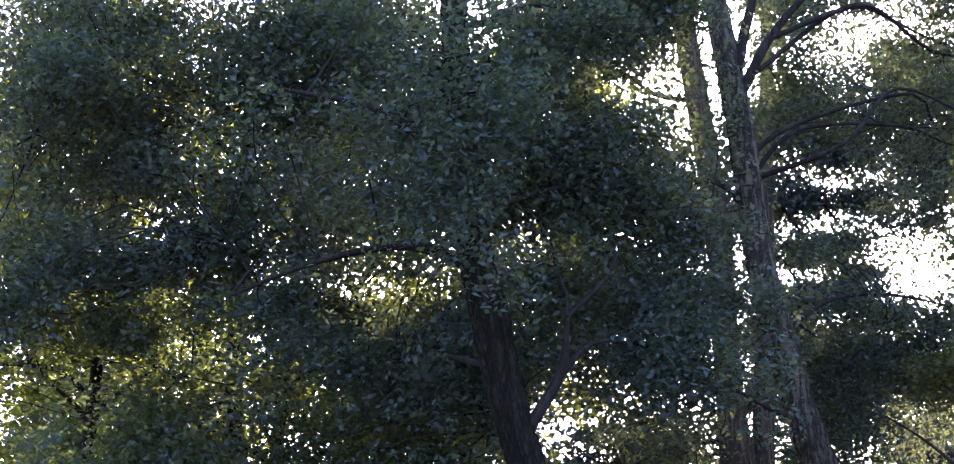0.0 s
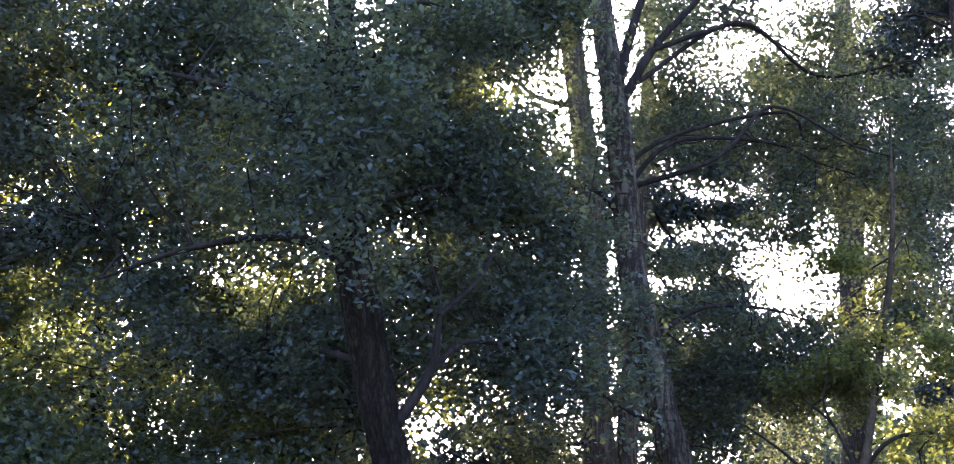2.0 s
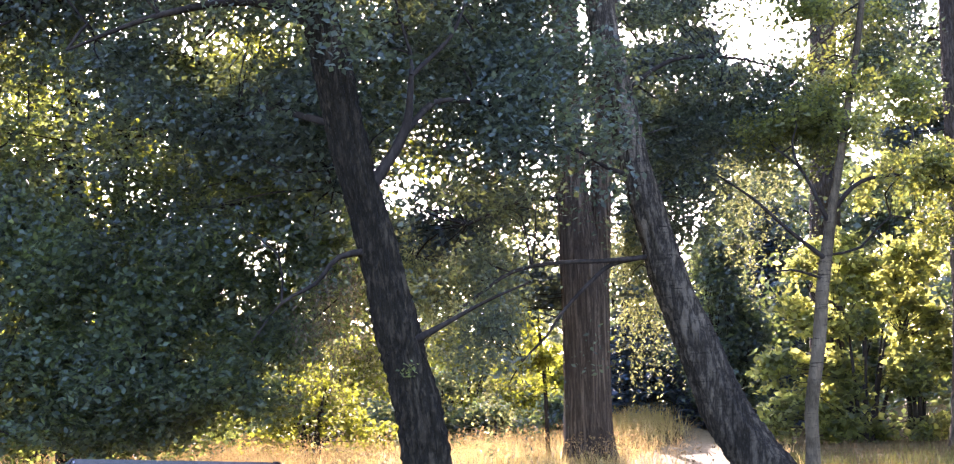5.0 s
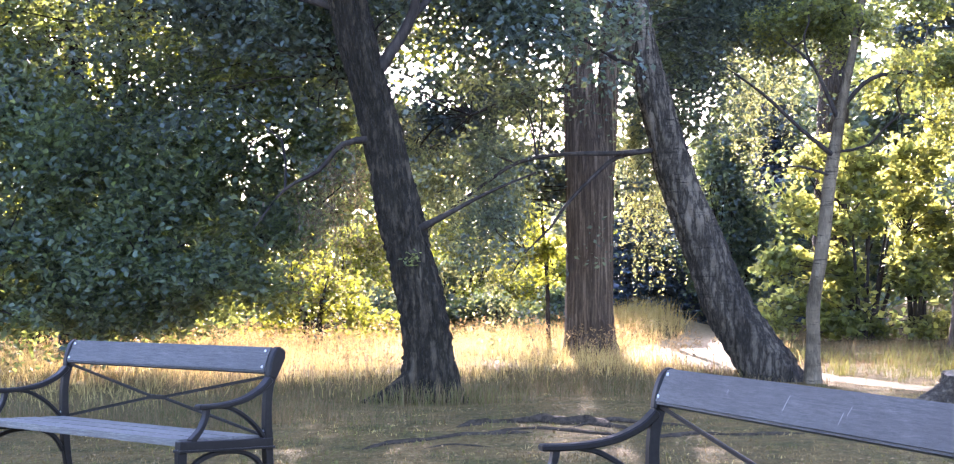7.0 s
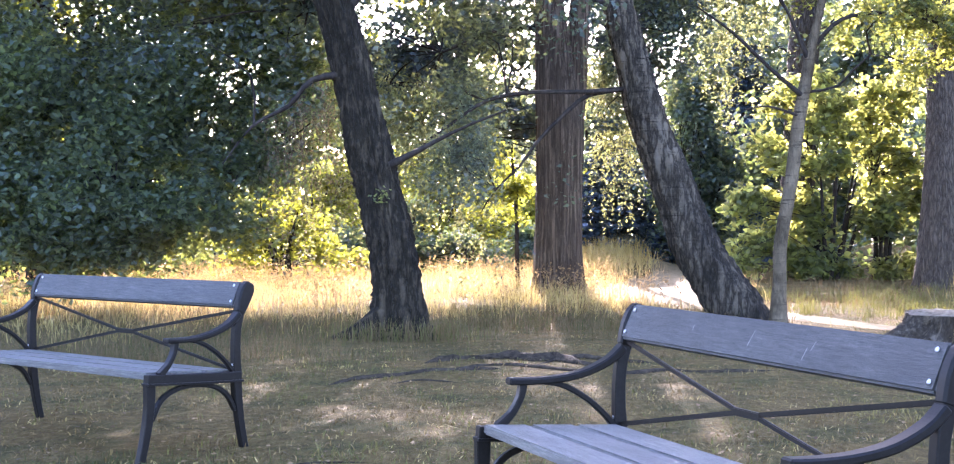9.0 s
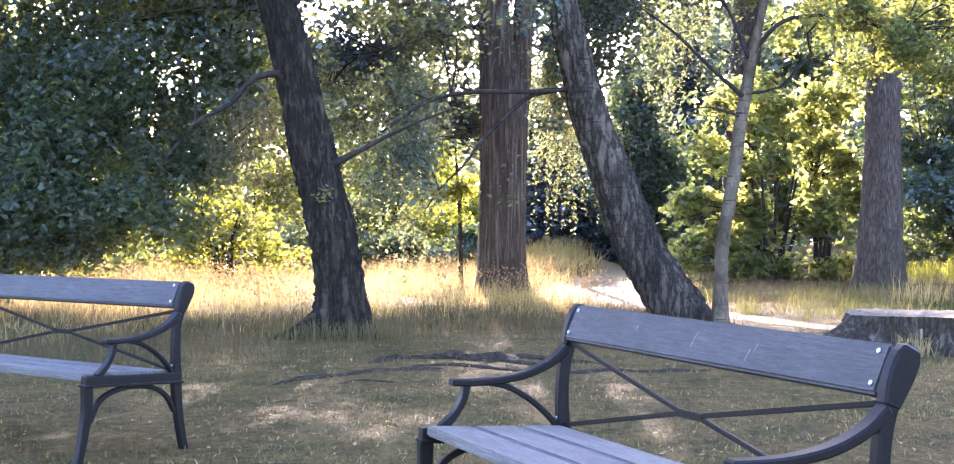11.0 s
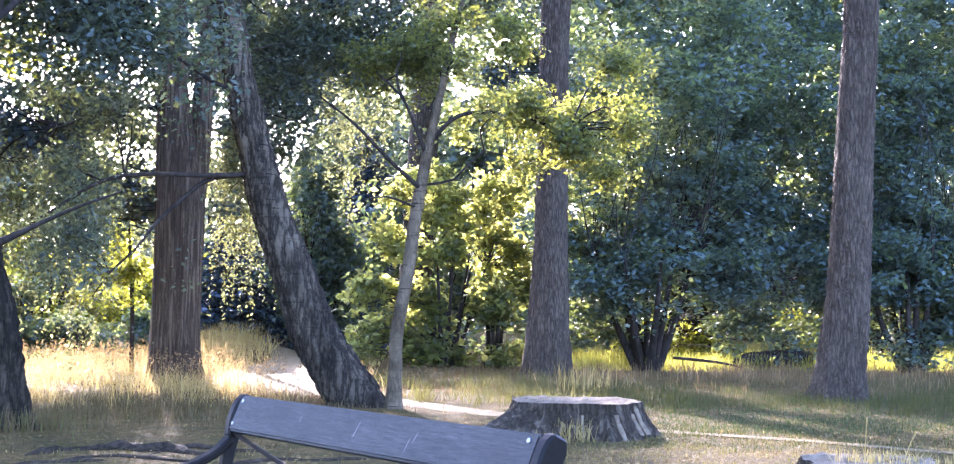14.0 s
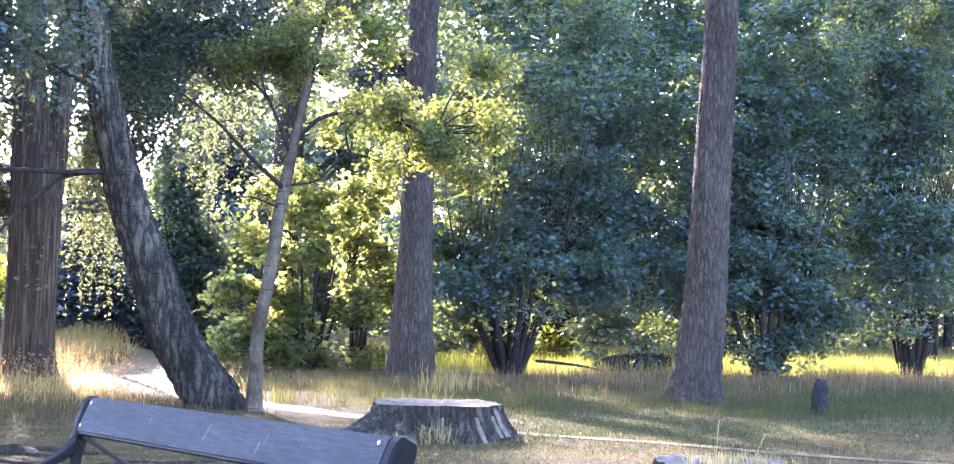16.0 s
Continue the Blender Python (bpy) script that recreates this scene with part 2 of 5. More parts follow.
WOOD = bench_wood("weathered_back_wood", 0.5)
# same wood; the sky's sheen on the seat is put into the higher gain
SKYLIT_SEAT_WOOD = bench_wood("weathered_skylit_seat_wood", 1.1)
IRON = simple_noise("black_painted_iron", (0.006, 0.0052, 0.0042), (0.013, 0.0115, 0.0095), 60, 0.45, 0.13, 0.15, 0.002)
STEEL = Nodes("bolt_steel")
STEEL.bsdf.inputs["Metallic"].default_value = 1.0
STEEL = STEEL.base((0.42, 0.42, 0.43), 0.42, 0.5)
SCRATCH = simple_noise("bare_scratched_wood", (0.18, 0.17, 0.15), (0.34, 0.32, 0.29), 30, 0.8, 0.2, 0.1, 0.001)
STUMP_SIDE = bark_material("stump_bark", (0.03, 0.022, 0.013), (0.12, 0.092, 0.055), (0.42, 0.35, 0.25), furrow=9.0, depth=0.05, stretch=0.13, flakes=0.4, crack=0.75)
STUMP_TOP = simple_noise("stump_cut_wood", (0.10, 0.075, 0.046), (0.31, 0.25, 0.165), 6, 0.9, 0.1, 0.7, 0.02, (1, 3, 1))
CHARRED = simple_noise("dark_rotten_wood", (0.015, 0.013, 0.012), (0.05, 0.042, 0.036), 14, 0.9, 0.2, 0.8, 0.03)
ROOT = simple_noise("grey_root_bark", (0.012, 0.009, 0.006), (0.085, 0.066, 0.042), 22, 0.95, 0.1, 0.9, 0.04)


# ---------------------------------------------------------------- helpers for building
def thing(name, at, label, category, group="", kind=""):
    e = new(name)
    e.matrix_basis = pose(*at)
    e.empty_display_size = 0.2
    return tagged(e, label, category, group, kind)


def part(name, bm, material, parent, label="", smooth=False):
    """Links a bmesh or a mesh as one mesh object under a thing or a part."""
    if isinstance(bm, bpy.types.Mesh):
        me = bm
    else:
        me = bpy.data.meshes.new(name)
        bm.to_mesh(me)
        bm.free()
    if material is not None and not me.materials:
        me.materials.append(material)
    if smooth:
        me.polygons.foreach_set("use_smooth", [True] * len(me.polygons))
    ob = new(name, me)
    ob.parent = parent
    return tagged(ob, label)


def mesh_from(name, verts, quads=None, tris=None):
    """A mesh from numpy arrays of corners and faces."""
    me = bpy.data.meshes.new(name)
    verts = np.asarray(verts, np.float32).reshape(-1, 3)
    me.vertices.add(len(verts))
    me.vertices.foreach_set("co", verts.ravel())
    loops, starts, at = [], [], 0
    for faces, n in ((quads, 4), (tris, 3)):
        if faces is None or len(faces) == 0:
            continue
        faces = np.asarray(faces, np.int32).reshape(-1, n)
        loops.append(faces.ravel())
        starts.append(at + np.arange(len(faces), dtype=np.int32) * n)
        at += faces.size
    me.loops.add(at)
    me.loops.foreach_set("vertex_index", np.concatenate(loops))
    starts = np.concatenate(starts)
    me.polygons.add(len(starts))
    me.polygons.foreach_set("loop_start", starts)
    me.update(calc_edges=True)
    return me


def spline(points, step):
    """Points (x, y, z, r) made dense with a Catmull-Rom curve."""
    p = np.array(points, float)
    p = np.vstack([2 * p[0] - p[1], p, 2 * p[-1] - p[-2]])
    out = []
    for i in range(1, len(p) - 2):
        n = max(2, int(np.linalg.norm(p[i + 1, :3] - p[i, :3]) / step))
        for t in np.arange(n) / n:
            a, b, c, d = p[i - 1], p[i], p[i + 1], p[i + 2]
            out.append(0.5 * (2 * b + (c - a) * t + (2 * a - 5 * b + 4 * c - d) * t * t + (3 * b - a - 3 * c + d) * t ** 3))
    out.append(p[-2])
    out = np.array(out)
    out[:, 3] = np.maximum(out[:, 3], 0.002)
    return out


def tube(points, step=0.15, sides=10, rough=0.0, ridges=0, ridge=0.0, flare=0.0, seed=0, lump=0.0):
    """Corners and quads of a round limb along points (x, y, z, r); rough and ridges shape its bark."""
    s = spline(points, step)
    rng = np.random.default_rng(seed)
    c, r = s[:, :3], s[:, 3]
    d = np.gradient(c, axis=0)
    d /= np.linalg.norm(d, axis=1, keepdims=True) + 1e-9
    ref = np.where(np.abs(d[:, 2:3]) > 0.8, np.array([[1.0, 0, 0]]), np.array([[0, 0, 1.0]]))
    u = np.cross(d, ref)
    u /= np.linalg.norm(u, axis=1, keepdims=True) + 1e-9
    v = np.cross(d, u)
    a = np.linspace(0, 2 * np.pi, sides, endpoint=False)
    rad = np.repeat(r[:, None], sides, 1)
    run = np.concatenate([[0], np.cumsum(np.linalg.norm(np.diff(c, axis=0), axis=1))])[:, None]
    if rough:
        ph = rng.uniform(0, 6.28, 14)
        k = 0
        for m in range(2, 9):
            rad = rad * (1 + rough * np.sin(m * a[None] + ph[k % 14] + run * (0.6 + 0.5 * (m % 3))) / m ** 0.6 * 0.6)
            k += 1
        rad = rad * (1 + rough * 0.8 * rng.uniform(-1, 1, rad.shape))
    if ridges:
        wob = 0.5 * np.sin(run * 1.3 + 1) + 0.3 * np.sin(run * 3.1)
        rad = rad * (1 + ridge * np.abs(np.sin(ridges * 0.5 * a[None] + wob)) + ridge * 0.5 * np.sin(ridges * 1.3 * a[None] - 2 * wob))
    if flare:
        up = np.clip(1 - run / 0.55, 0, 1) ** 2
        rad = rad * (1 + flare * up * (0.6 + 0.6 * np.sin(5 * a[None] + seed) + 0.3 * np.sin(3 * a[None])))
    if lump:
        rad = rad * (1 + lump * np.sin(run * 4.7 + seed) * np.sin(run * 2.1))
    vs = c[:, None] + rad[..., None] * (np.cos(a)[None, :, None] * u[:, None] + np.sin(a)[None, :, None] * v[:, None])
    n = len(s)
    i = np.arange(n - 1)[:, None] * sides
    j = np.arange(sides)[None]
    q = np.stack([i + j, i + (j + 1) % sides, i + sides + (j + 1) % sides, i + sides + j], -1).reshape(-1, 4)
    return vs.reshape(-1, 3), q


def joined(name, pieces):
    vs, qs, at = [], [], 0
    for v, q in pieces:
        vs.append(v)
        qs.append(q + at)
        at += len(v)
    return mesh_from(name, np.vstack(vs), np.vstack(qs))


def leaves(name, centres, radii, each, size, seed, flat=0.6, up=0.5, slim=0.62, hang=0.0, fold=0.25):
    """Many small folded leaves in clumps round the centres; hang draws them out into hanging strands."""
    rng = np.random.default_rng(seed)
    centres, radii = np.asarray(centres, float), np.asarray(radii, float)
    n = len(centres) * each
    c = np.repeat(centres, each, 0)
    r = np.repeat(radii, each)[:, None]
    g = rng.normal(size=(n, 3))
    g /= np.linalg.norm(g, axis=1, keepdims=True)
    g *= rng.uniform(0, 1, (n, 1)) ** 0.45
    g[:, 2] *= flat
    p = c + g * r
    if hang:
        strands = rng.normal(size=(len(centres), 6, 2)) * radii[:, None, None] * 0.45
        pick = rng.integers(0, 6, n)
        off = strands[np.repeat(np.arange(len(centres)), each), pick]
        p[:, :2] = c[:, :2] + off + rng.normal(size=(n, 2)) * 0.022
        p[:, 2] = c[:, 2] + r[:, 0] * 0.6 - rng.uniform(0, 1, n) ** 0.8 * hang * r[:, 0] * (1 + 0.5 * np.sin(pick * 2.1))
    nrm = rng.normal(size=(n, 3))
    nrm[:, 2] = np.abs(nrm[:, 2]) + up
    nrm /= np.linalg.norm(nrm, axis=1, keepdims=True)
    t = rng.normal(size=(n, 3))
    if hang:
        t[:, 2] -= 1.6
    t -= (t * nrm).sum(1, keepdims=True) * nrm
    t /= np.linalg.norm(t, axis=1, keepdims=True) + 1e-9
    b = np.cross(nrm, t)
    L = size * rng.uniform(0.6, 1.3, (n, 1))
    w = L * slim * 0.5
    tip, base, mid = p + t * L * 0.55, p - t * L * 0.45, p - t * L * 0.05
    lift = nrm * w * fold
    vs = np.stack([base, mid + b * w + lift, tip, mid - b * w + lift], 1).reshape(-1, 3)
    k = np.arange(n)[:, None] * 4
    tr = np.vstack([k + np.array([[0, 1, 2]]), k + np.array([[0, 2, 3]])])
    return mesh_from(name, vs, None, tr)


def blob_centres(blobs, seed, run=6):
    """Clump centres on drooping sprays that fan out through ellipsoids (x, y, z, rx, ry, rz, count), with an uneven outline."""
    rng = np.random.default_rng(seed)
    out = []
    for x, y, z, rx, ry, rz, count in blobs:
        n = max(3, round(count / run))
        way = rng.normal(size=(n, 3))
        way /= np.linalg.norm(way, axis=1, keepdims=True)
        side = rng.normal(size=(n, 3)) * 0.35
        first, last = rng.uniform(0.1, 0.6, n), rng.uniform(0.75, 1.25, n)
        off = rng.normal(size=(n, 3))
        off *= 0.75 * rng.uniform(0, 1, (n, 1)) ** 0.4 / np.linalg.norm(off, axis=1, keepdims=True)
        for t in np.linspace(0, 1, run):
            q = (first + (last - first) * t)[:, None]
            p = way * q * 0.5 + off + side * t * t + rng.normal(size=(n, 3)) * 0.06
            p[:, 2] -= 0.18 * t * t
            out.append(np.array([x, y, z]) + p * np.array([rx, ry, rz]))
    return np.vstack(out)


def twigs(centres, spine, seed, thick=0.012, every=3, reach=9.0):
    """Thin bent twigs from the clumps in to the nearest point of the trunk and limbs."""
    rng = np.random.default_rng(seed)
    sp = np.asarray(spine)[:, :3]
    out = []
    for c in centres[::every]:
        low = sp.copy()
        d = np.linalg.norm(low - c, axis=1) + np.maximum(0, low[:, 2] - c[2]) * 0.8
        i = int(np.argmin(d))
        if d[i] > reach:
            continue
        a = sp[i]
        m = (a + c) / 2 + rng.normal(size=3) * 0.12 * d[i] + np.array([0, 0, 0.06 * d[i]])
        out.append(tube([(*a, thick * (1 + 0.35 * d[i])), (*m, thick), (*c, thick * 0.35)], 0.7, 3))
    return out


def limb_to(a, b, r, seed, sag=0.12):
    rng = np.random.default_rng(seed)
    a, b = np.array(a, float), np.array(b, float)
    d = np.linalg.norm(b - a)
    pts = [(*a, r)]
    for t in (0.3, 0.6, 0.85):
        pts.append((*(a + (b - a) * t + rng.normal(size=3) * 0.05 * d + np.array([0, 0, sag * d * math.sin(math.pi * t)])), r * (1 - 0.7 * t)))
    pts.append((*b, r * 0.2))
    return pts


def tree(name, label, trunk, bark, blobs, leaf, each, clump, leaf_size, seed, limbs=(), n_limbs=10, limb_r=0.05, sides=28,
         rough=0.05, ridges=0, ridge=0.0, flare=0.35, group="", twig_every=3, flat=0.6, up=0.5, slim=0.62, hang=0.0, lump=0.0, step=0.1, stems=(), twig_thick=0.012, limb_min=0.0):
    """A tree: trunk, limbs, twigs and a crown of single leaves. limbs: given ones as lists of (x, y, z, r)."""
    base = Vector(trunk[0][:3])
    e = thing(name, base, label, "tree", group)
    inv = Matrix.Translation(-base)

    def put(pname, mesh, mat, smooth=False, lab=""):
        mesh.transform(inv)
        return part(pname, mesh, mat, e, lab, smooth)

    put("trunk", joined("trunk", [tube(trunk, step, sides, rough, ridges, ridge, flare, seed, lump)]), bark)
    for s in stems:
        put("stem", joined("stem", [tube(s, step, max(10, sides // 2), rough, ridges, ridge, 0, seed + 3)]), bark)
    spine = [spline(trunk, 0.3)] + [spline(s, 0.3) for s in stems]
    for l in limbs:
        put("limb", joined("limb", [tube(l, 0.12, 8, 0.08, seed=seed)]), BARK_TWIG if l[0][3] < 0.1 else bark)
        spine.append(spline(l, 0.3))
    if not len(blobs):
        return e
    c = blob_centres(blobs, seed)
    rng = np.random.default_rng(seed + 1)
    high = np.vstack(spine)
    for b in c[rng.permutation(len(c))[:n_limbs]]:
        if b[2] < limb_min:
            continue
        d = np.linalg.norm(high[:, :3] - b, axis=1) + 1.5 * np.maximum(0, high[:, 2] - b[2] + 0.4)
        a = high[int(np.argmin(d))]
        l = limb_to(a[:3], b, min(limb_r, a[3] * 0.6 + 0.01), int(seed + b[0] * 100) % 9999)
        put("limb", joined("limb", [tube(l, 0.2, 6, 0.05)]), BARK_TWIG)
        spine.append(spline(l, 0.3))
    tw = twigs(c, np.vstack(spine), seed, twig_thick, twig_every)
    if tw:
        tagged(put("twigwork", joined("twigwork", tw), BARK_TWIG), kind="stuff")
    rr = clump * np.random.default_rng(seed + 2).uniform(0.6, 1.4, len(c))
    put("crown", leaves("crown", c, rr, each, leaf_size, seed + 5, flat, up, slim, hang), leaf)
    return e


# ---------------------------------------------------------------- ground
def rise(x, y):
    """Height of the ground: nearly level, with a low grassy bank beside the path."""
    z = 0.03 * np.sin(x * 0.31 + 1) * np.sin(y * 0.23) + 0.012 * np.sin(x * 1.7) * np.sin(y * 1.3 + 2)
    z = z * np.clip((y - 3) / 6, 0, 1)
    z = z + 0.45 * np.exp(-(((x - 3.4) / 1.3) ** 2 + ((y - 33.5) / 2.6) ** 2))
    return z


def ground_sheet():
    xs = np.concatenate([np.linspace(-2000, -60, 8), np.linspace(-40, 50, 121), np.linspace(70, 2000, 8)])
    ys = np.concatenate([np.linspace(-2000, -30, 8), np.linspace(-10, 60, 101), np.linspace(75, 2500, 10)])
    X, Y = np.meshgrid(xs, ys)
    Z = rise(X, Y) * (np.abs(X) < 60) * (Y < 70) * (Y > -20)
    n, m = X.shape
    i = np.arange(n - 1)[:, None] * m + np.arange(m - 1)[None]
    q = np.stack([i, i + 1, i + m + 1, i + m], -1).reshape(-1, 4)
    me = mesh_from("ground", np.stack([X, Y, Z], -1).reshape(-1, 3), q)
    me.materials.append(GROUND)
    me.polygons.foreach_set("use_smooth", [True] * len(me.polygons))
    tagged(new("ground", me), "dry mown park lawn with bare patches", "ground", kind="structure")


def ribbon(name, line, material, label, category, seed):
    """A trodden path: a strip with uneven edges lying just above the lawn."""
    rng = np.random.default_rng(seed)
    s = spline([(x, y, 0, w) for x, y, w in line], 0.25)
    d = np.gradient(s[:, :2], axis=0)
    d /= np.linalg.norm(d, axis=1, keepdims=True)
    nrm = np.stack([-d[:, 1], d[:, 0]], 1)
    edge = np.cumsum(rng.normal(size=(len(s), 2)) * 0.05, 0)
    edge -= np.linspace(0, 1, len(s))[:, None] * edge[-1]
    cols = np.linspace(-1, 1, 7)
    w = s[:, 3:4] * (1 + 0.25 * np.clip(edge.mean(1, keepdims=True), -1, 1) + rng.uniform(-0.12, 0.12, (len(s), 1)))
    P = s[:, None, :2] + nrm[:, None] * (w * cols[None])[..., None]
    Z = rise(P[..., 0], P[..., 1]) + 0.012 * (1 - np.abs(cols)) + 0.004 + 0.006 * rng.uniform(0, 1, P.shape[:2])
    V = np.concatenate([P, Z[..., None]], -1)
    m = len(cols)
    i = np.arange(len(s) - 1)[:, None] * m + np.arange(m - 1)[None]
    q = np.stack([i, i + 1, i + m + 1, i + m], -1).reshape(-1, 4)
    me = mesh_from(name, V.reshape(-1, 3), q)
    me.materials.append(material)
    tagged(new(name, me), label, category, kind="structure")


ground_sheet()
ribbon("path", [(2.2, 60, 0.9), (3.4, 44, 0.9), (3.9, 38, 0.8), (4.7, 31.5, 0.8), (4.1, 27.5, 1.15), (2.9, 22.5, 1.0), (3.35, 19.4, 0.6), (4.1, 17.6, 0.34), (4.75, 15.6, 0.3), (5.35, 13.8, 0.2), (6.2, 12.4, 0.11), (7.4, 10.9, 0.09), (9.5, 8.4, 0.12), (12.5, 5.5, 0.2)],
       DIRT, "pale trodden dirt path across the lawn", "path", 3)


def blades(name, spots, height, width, seed, material, label, lean=0.35, curve=0.5):
    """Grass: every blade a bent strip of two pieces. spots: (x, y) for each blade; height for each."""
    rng = np.random.default_rng(seed)
    n = len(spots)
    h = height * rng.uniform(0.5, 1.25, n)
    a = rng.uniform(0, 2 * np.pi, n)
    way = np.stack([np.cos(a), np.sin(a)], 1)
    side = np.stack([-np.sin(a + rng.normal(size=n)), np.cos(a + rng.normal(size=n))], 1)
    l = np.abs(rng.normal(size=n)) * lean
    z0 = rise(spots[:, 0], spots[:, 1]) - 0.01
    base = np.concatenate([spots, z0[:, None]], 1)
    mid = base + np.concatenate([way * (h * l * 0.35)[:, None], (h * 0.6)[:, None]], 1)
    tip = base + np.concatenate([way * (h * l * (0.35 + curve))[:, None], (h * (1 - 0.3 * l))[:, None]], 1)
    w = (width * rng.uniform(0.6, 1.3, n))[:, None]
    s3 = np.concatenate([side, np.zeros((n, 1))], 1) * w * 0.5
    vs = np.stack([base - s3, base + s3, mid + s3 * 0.8, mid - s3 * 0.8, tip], 1).reshape(-1, 3)
    k = np.arange(n)[:, None] * 5
    me = mesh_from(name, vs, k + np.array([[0, 1, 2, 3]]), k + np.array([[3, 2, 4]]))
    me.materials.append(material)
    return tagged(new(name, me), label, "grass", kind="stuff")


def scatter(n, seed, y0, y1, spread=(-0.42, 0.86), power=1.0, keep=None):
    """Random spots on the open ground between two distances, within a fan of bearings."""
    rng = np.random.default_rng(seed)
    y = y0 + (y1 - y0) * rng.uniform(0, 1, n) ** power
    x = y * rng.uniform(spread[0], spread[1], n)
    p = np.stack([x, y], 1)
    if keep is not None:
        p = p[keep(p[:, 0], p[:, 1], rng.uniform(0, 1, len(p)))]
    return p


def patchy(x, y, s):
    return 0.5 + 0.25 * np.sin(x * 1.9 * s + 1.3 * np.sin(y * 1.1 * s)) + 0.25 * np.sin(y * 2.3 * s + 1.7 * np.sin(x * 0.9 * s + 2))


def off_path(x, y):
    line = spline([(3.4, 44, 0, 1), (3.9, 38, 0, 1), (4.7, 31.5, 0, 1), (4.1, 27.5, 0, 1.2), (2.9, 22.5, 0, 1.0), (3.35, 19.4, 0, .6), (4.1, 17.6, 0, .34), (4.75, 15.6, 0, .3), (5.35, 13.8, 0, .22), (6.2, 12.4, 0, .14), (7.4, 10.9, 0, .12), (9.5, 8.4, 0, .2)], 0.4)
    ok = np.ones(len(x), bool)
    for px, py, _, w in line:
        ok &= (x - px) ** 2 + (y - py) ** 2 > (w * (0.55 + 0.4 * np.sin(x * 5.1 + y * 3.3) ** 2)) ** 2
    return ok


def clumped(n_centres, each, spread, seed, y0, y1, fan=(-0.42, 0.86), power=1.0, keep=None):
    """Spots for blades that grow in tufts."""
    c = scatter(n_centres, seed, y0, y1, fan, power, keep)
    rng = np.random.default_rng(seed + 1)
    return np.repeat(c, each, 0) + rng.normal(size=(len(c) * each, 2)) * spread


def edge_y(x):
    """Where the mown lawn gives way to uncut grass."""
    return 15.4 - 1.7 * np.clip(-x / 1.5, 0, 1) - 0.9 * np.clip((-x - 1.6) / 1.5, 0, 1) + 0.6 * np.sin(x * 0.7 + 1) + 0.45 * np.sin(x * 1.9) + np.where(x > 2.5, 1.2, 0)


# uncut straw beyond the old birch, thin at its near edge
def straw_keep(x, y, r):
    thick = np.clip((y - edge_y(x)) / 5.0, 0.0, 1.0) ** 1.3
    return (r < thick * (0.45 + 0.75 * patchy(x, y, 0.45))) & off_path(x, y) & ~((x > 2.6 + 0.02 * (y - 20)) & (y < 34) & (r > 0.25))


straw = clumped(6800, 9, 0.16, 11, 12.2, 40, (-0.5, 0.2), 1.0, straw_keep)
tall = np.random.default_rng(10).uniform(0.6, 1.2, len(straw)) * (0.17 + 0.17 * np.clip((straw[:, 1] - 14.0) / 6, 0, 1))
blades("tall_grass", straw, tall, 0.008, 12, STRAW, "tall sunlit straw-coloured dry grass", 0.9, 0.7)
stalks = clumped(2200, 5, 0.2, 13, 14.2, 34, (-0.5, 0.2), 1.0, lambda x, y, r: straw_keep(x, y, r) & (patchy(x, y, 0.5) > 0.35))
blades("grass_stalks", stalks, 0.42, 0.006, 14, RUSSET, "thin russet stalks of tall dry grass", 0.3)
heads = leaves("seed_heads", np.column_stack([stalks, 0.4 + 0.08 * np.sin(stalks[:, 0] * 37) + rise(stalks[:, 0], stalks[:, 1])]), np.full(len(stalks), 0.06), 4, 0.05, 15, 1.5, 0.0, 0.3)
heads.materials.append(RUSSET)
tagged(new("seed_heads", heads), "russet seed heads of tall dry grass", "grass", kind="stuff")
lawn = clumped(6600, 8, 0.07, 15, 5.2, 18.5, (-0.42, 0.9), 1.35, lambda x, y, r: (r < 0.3 + 0.9 * patchy(x, y, 0.9)) & off_path(x, y))
blades("lawn_grass", lawn, 0.042, 0.0065, 16, LAWN_STRAW, "short dry straw of the mown lawn", 1.7, 0.9)
pale = clumped(700, 7, 0.06, 61, 5.2, 17.5, (-0.42, 0.9), 1.2, lambda x, y, r: (r < patchy(x + 7, y, 1.3)) & off_path(x, y))
blades("dry_tufts", pale, 0.04, 0.006, 62, STRAW, "pale dry tufts in the lawn", 1.9, 0.9)
lush = clumped(4600, 9, 0.08, 17, 5.2, 19, (-0.42, 0.9), 1.1, lambda x, y, r: (r < 0.08 + 1.2 * np.clip(patchy(x + 3, y, 0.55) - 0.4, 0, 1)) & off_path(x, y))
blades("green_grass", lush, 0.055, 0.006, 18, GREEN_BLADE, "green tufts in the dry lawn", 1.0)
litter = scatter(3200, 71, 5.2, 15, (-0.42, 0.9), 1.3, lambda x, y, r: off_path(x, y))
fallen = leaves("fallen_leaves", np.column_stack([litter, rise(litter[:, 0], litter[:, 1]) + 0.012]), np.full(len(litter), 0.02), 1, 0.03, 73, 0.15, 4.0, 0.7)
fallen.materials.append(blade_material("dead_leaf", (0.06, 0.035, 0.018), (0.34, 0.22, 0.10), (0.20, 0.12, 0.04), 0.15))
tagged(new("fallen_leaves", fallen), "small dry brown leaves scattered on the lawn", "leaf litter", kind="stuff")
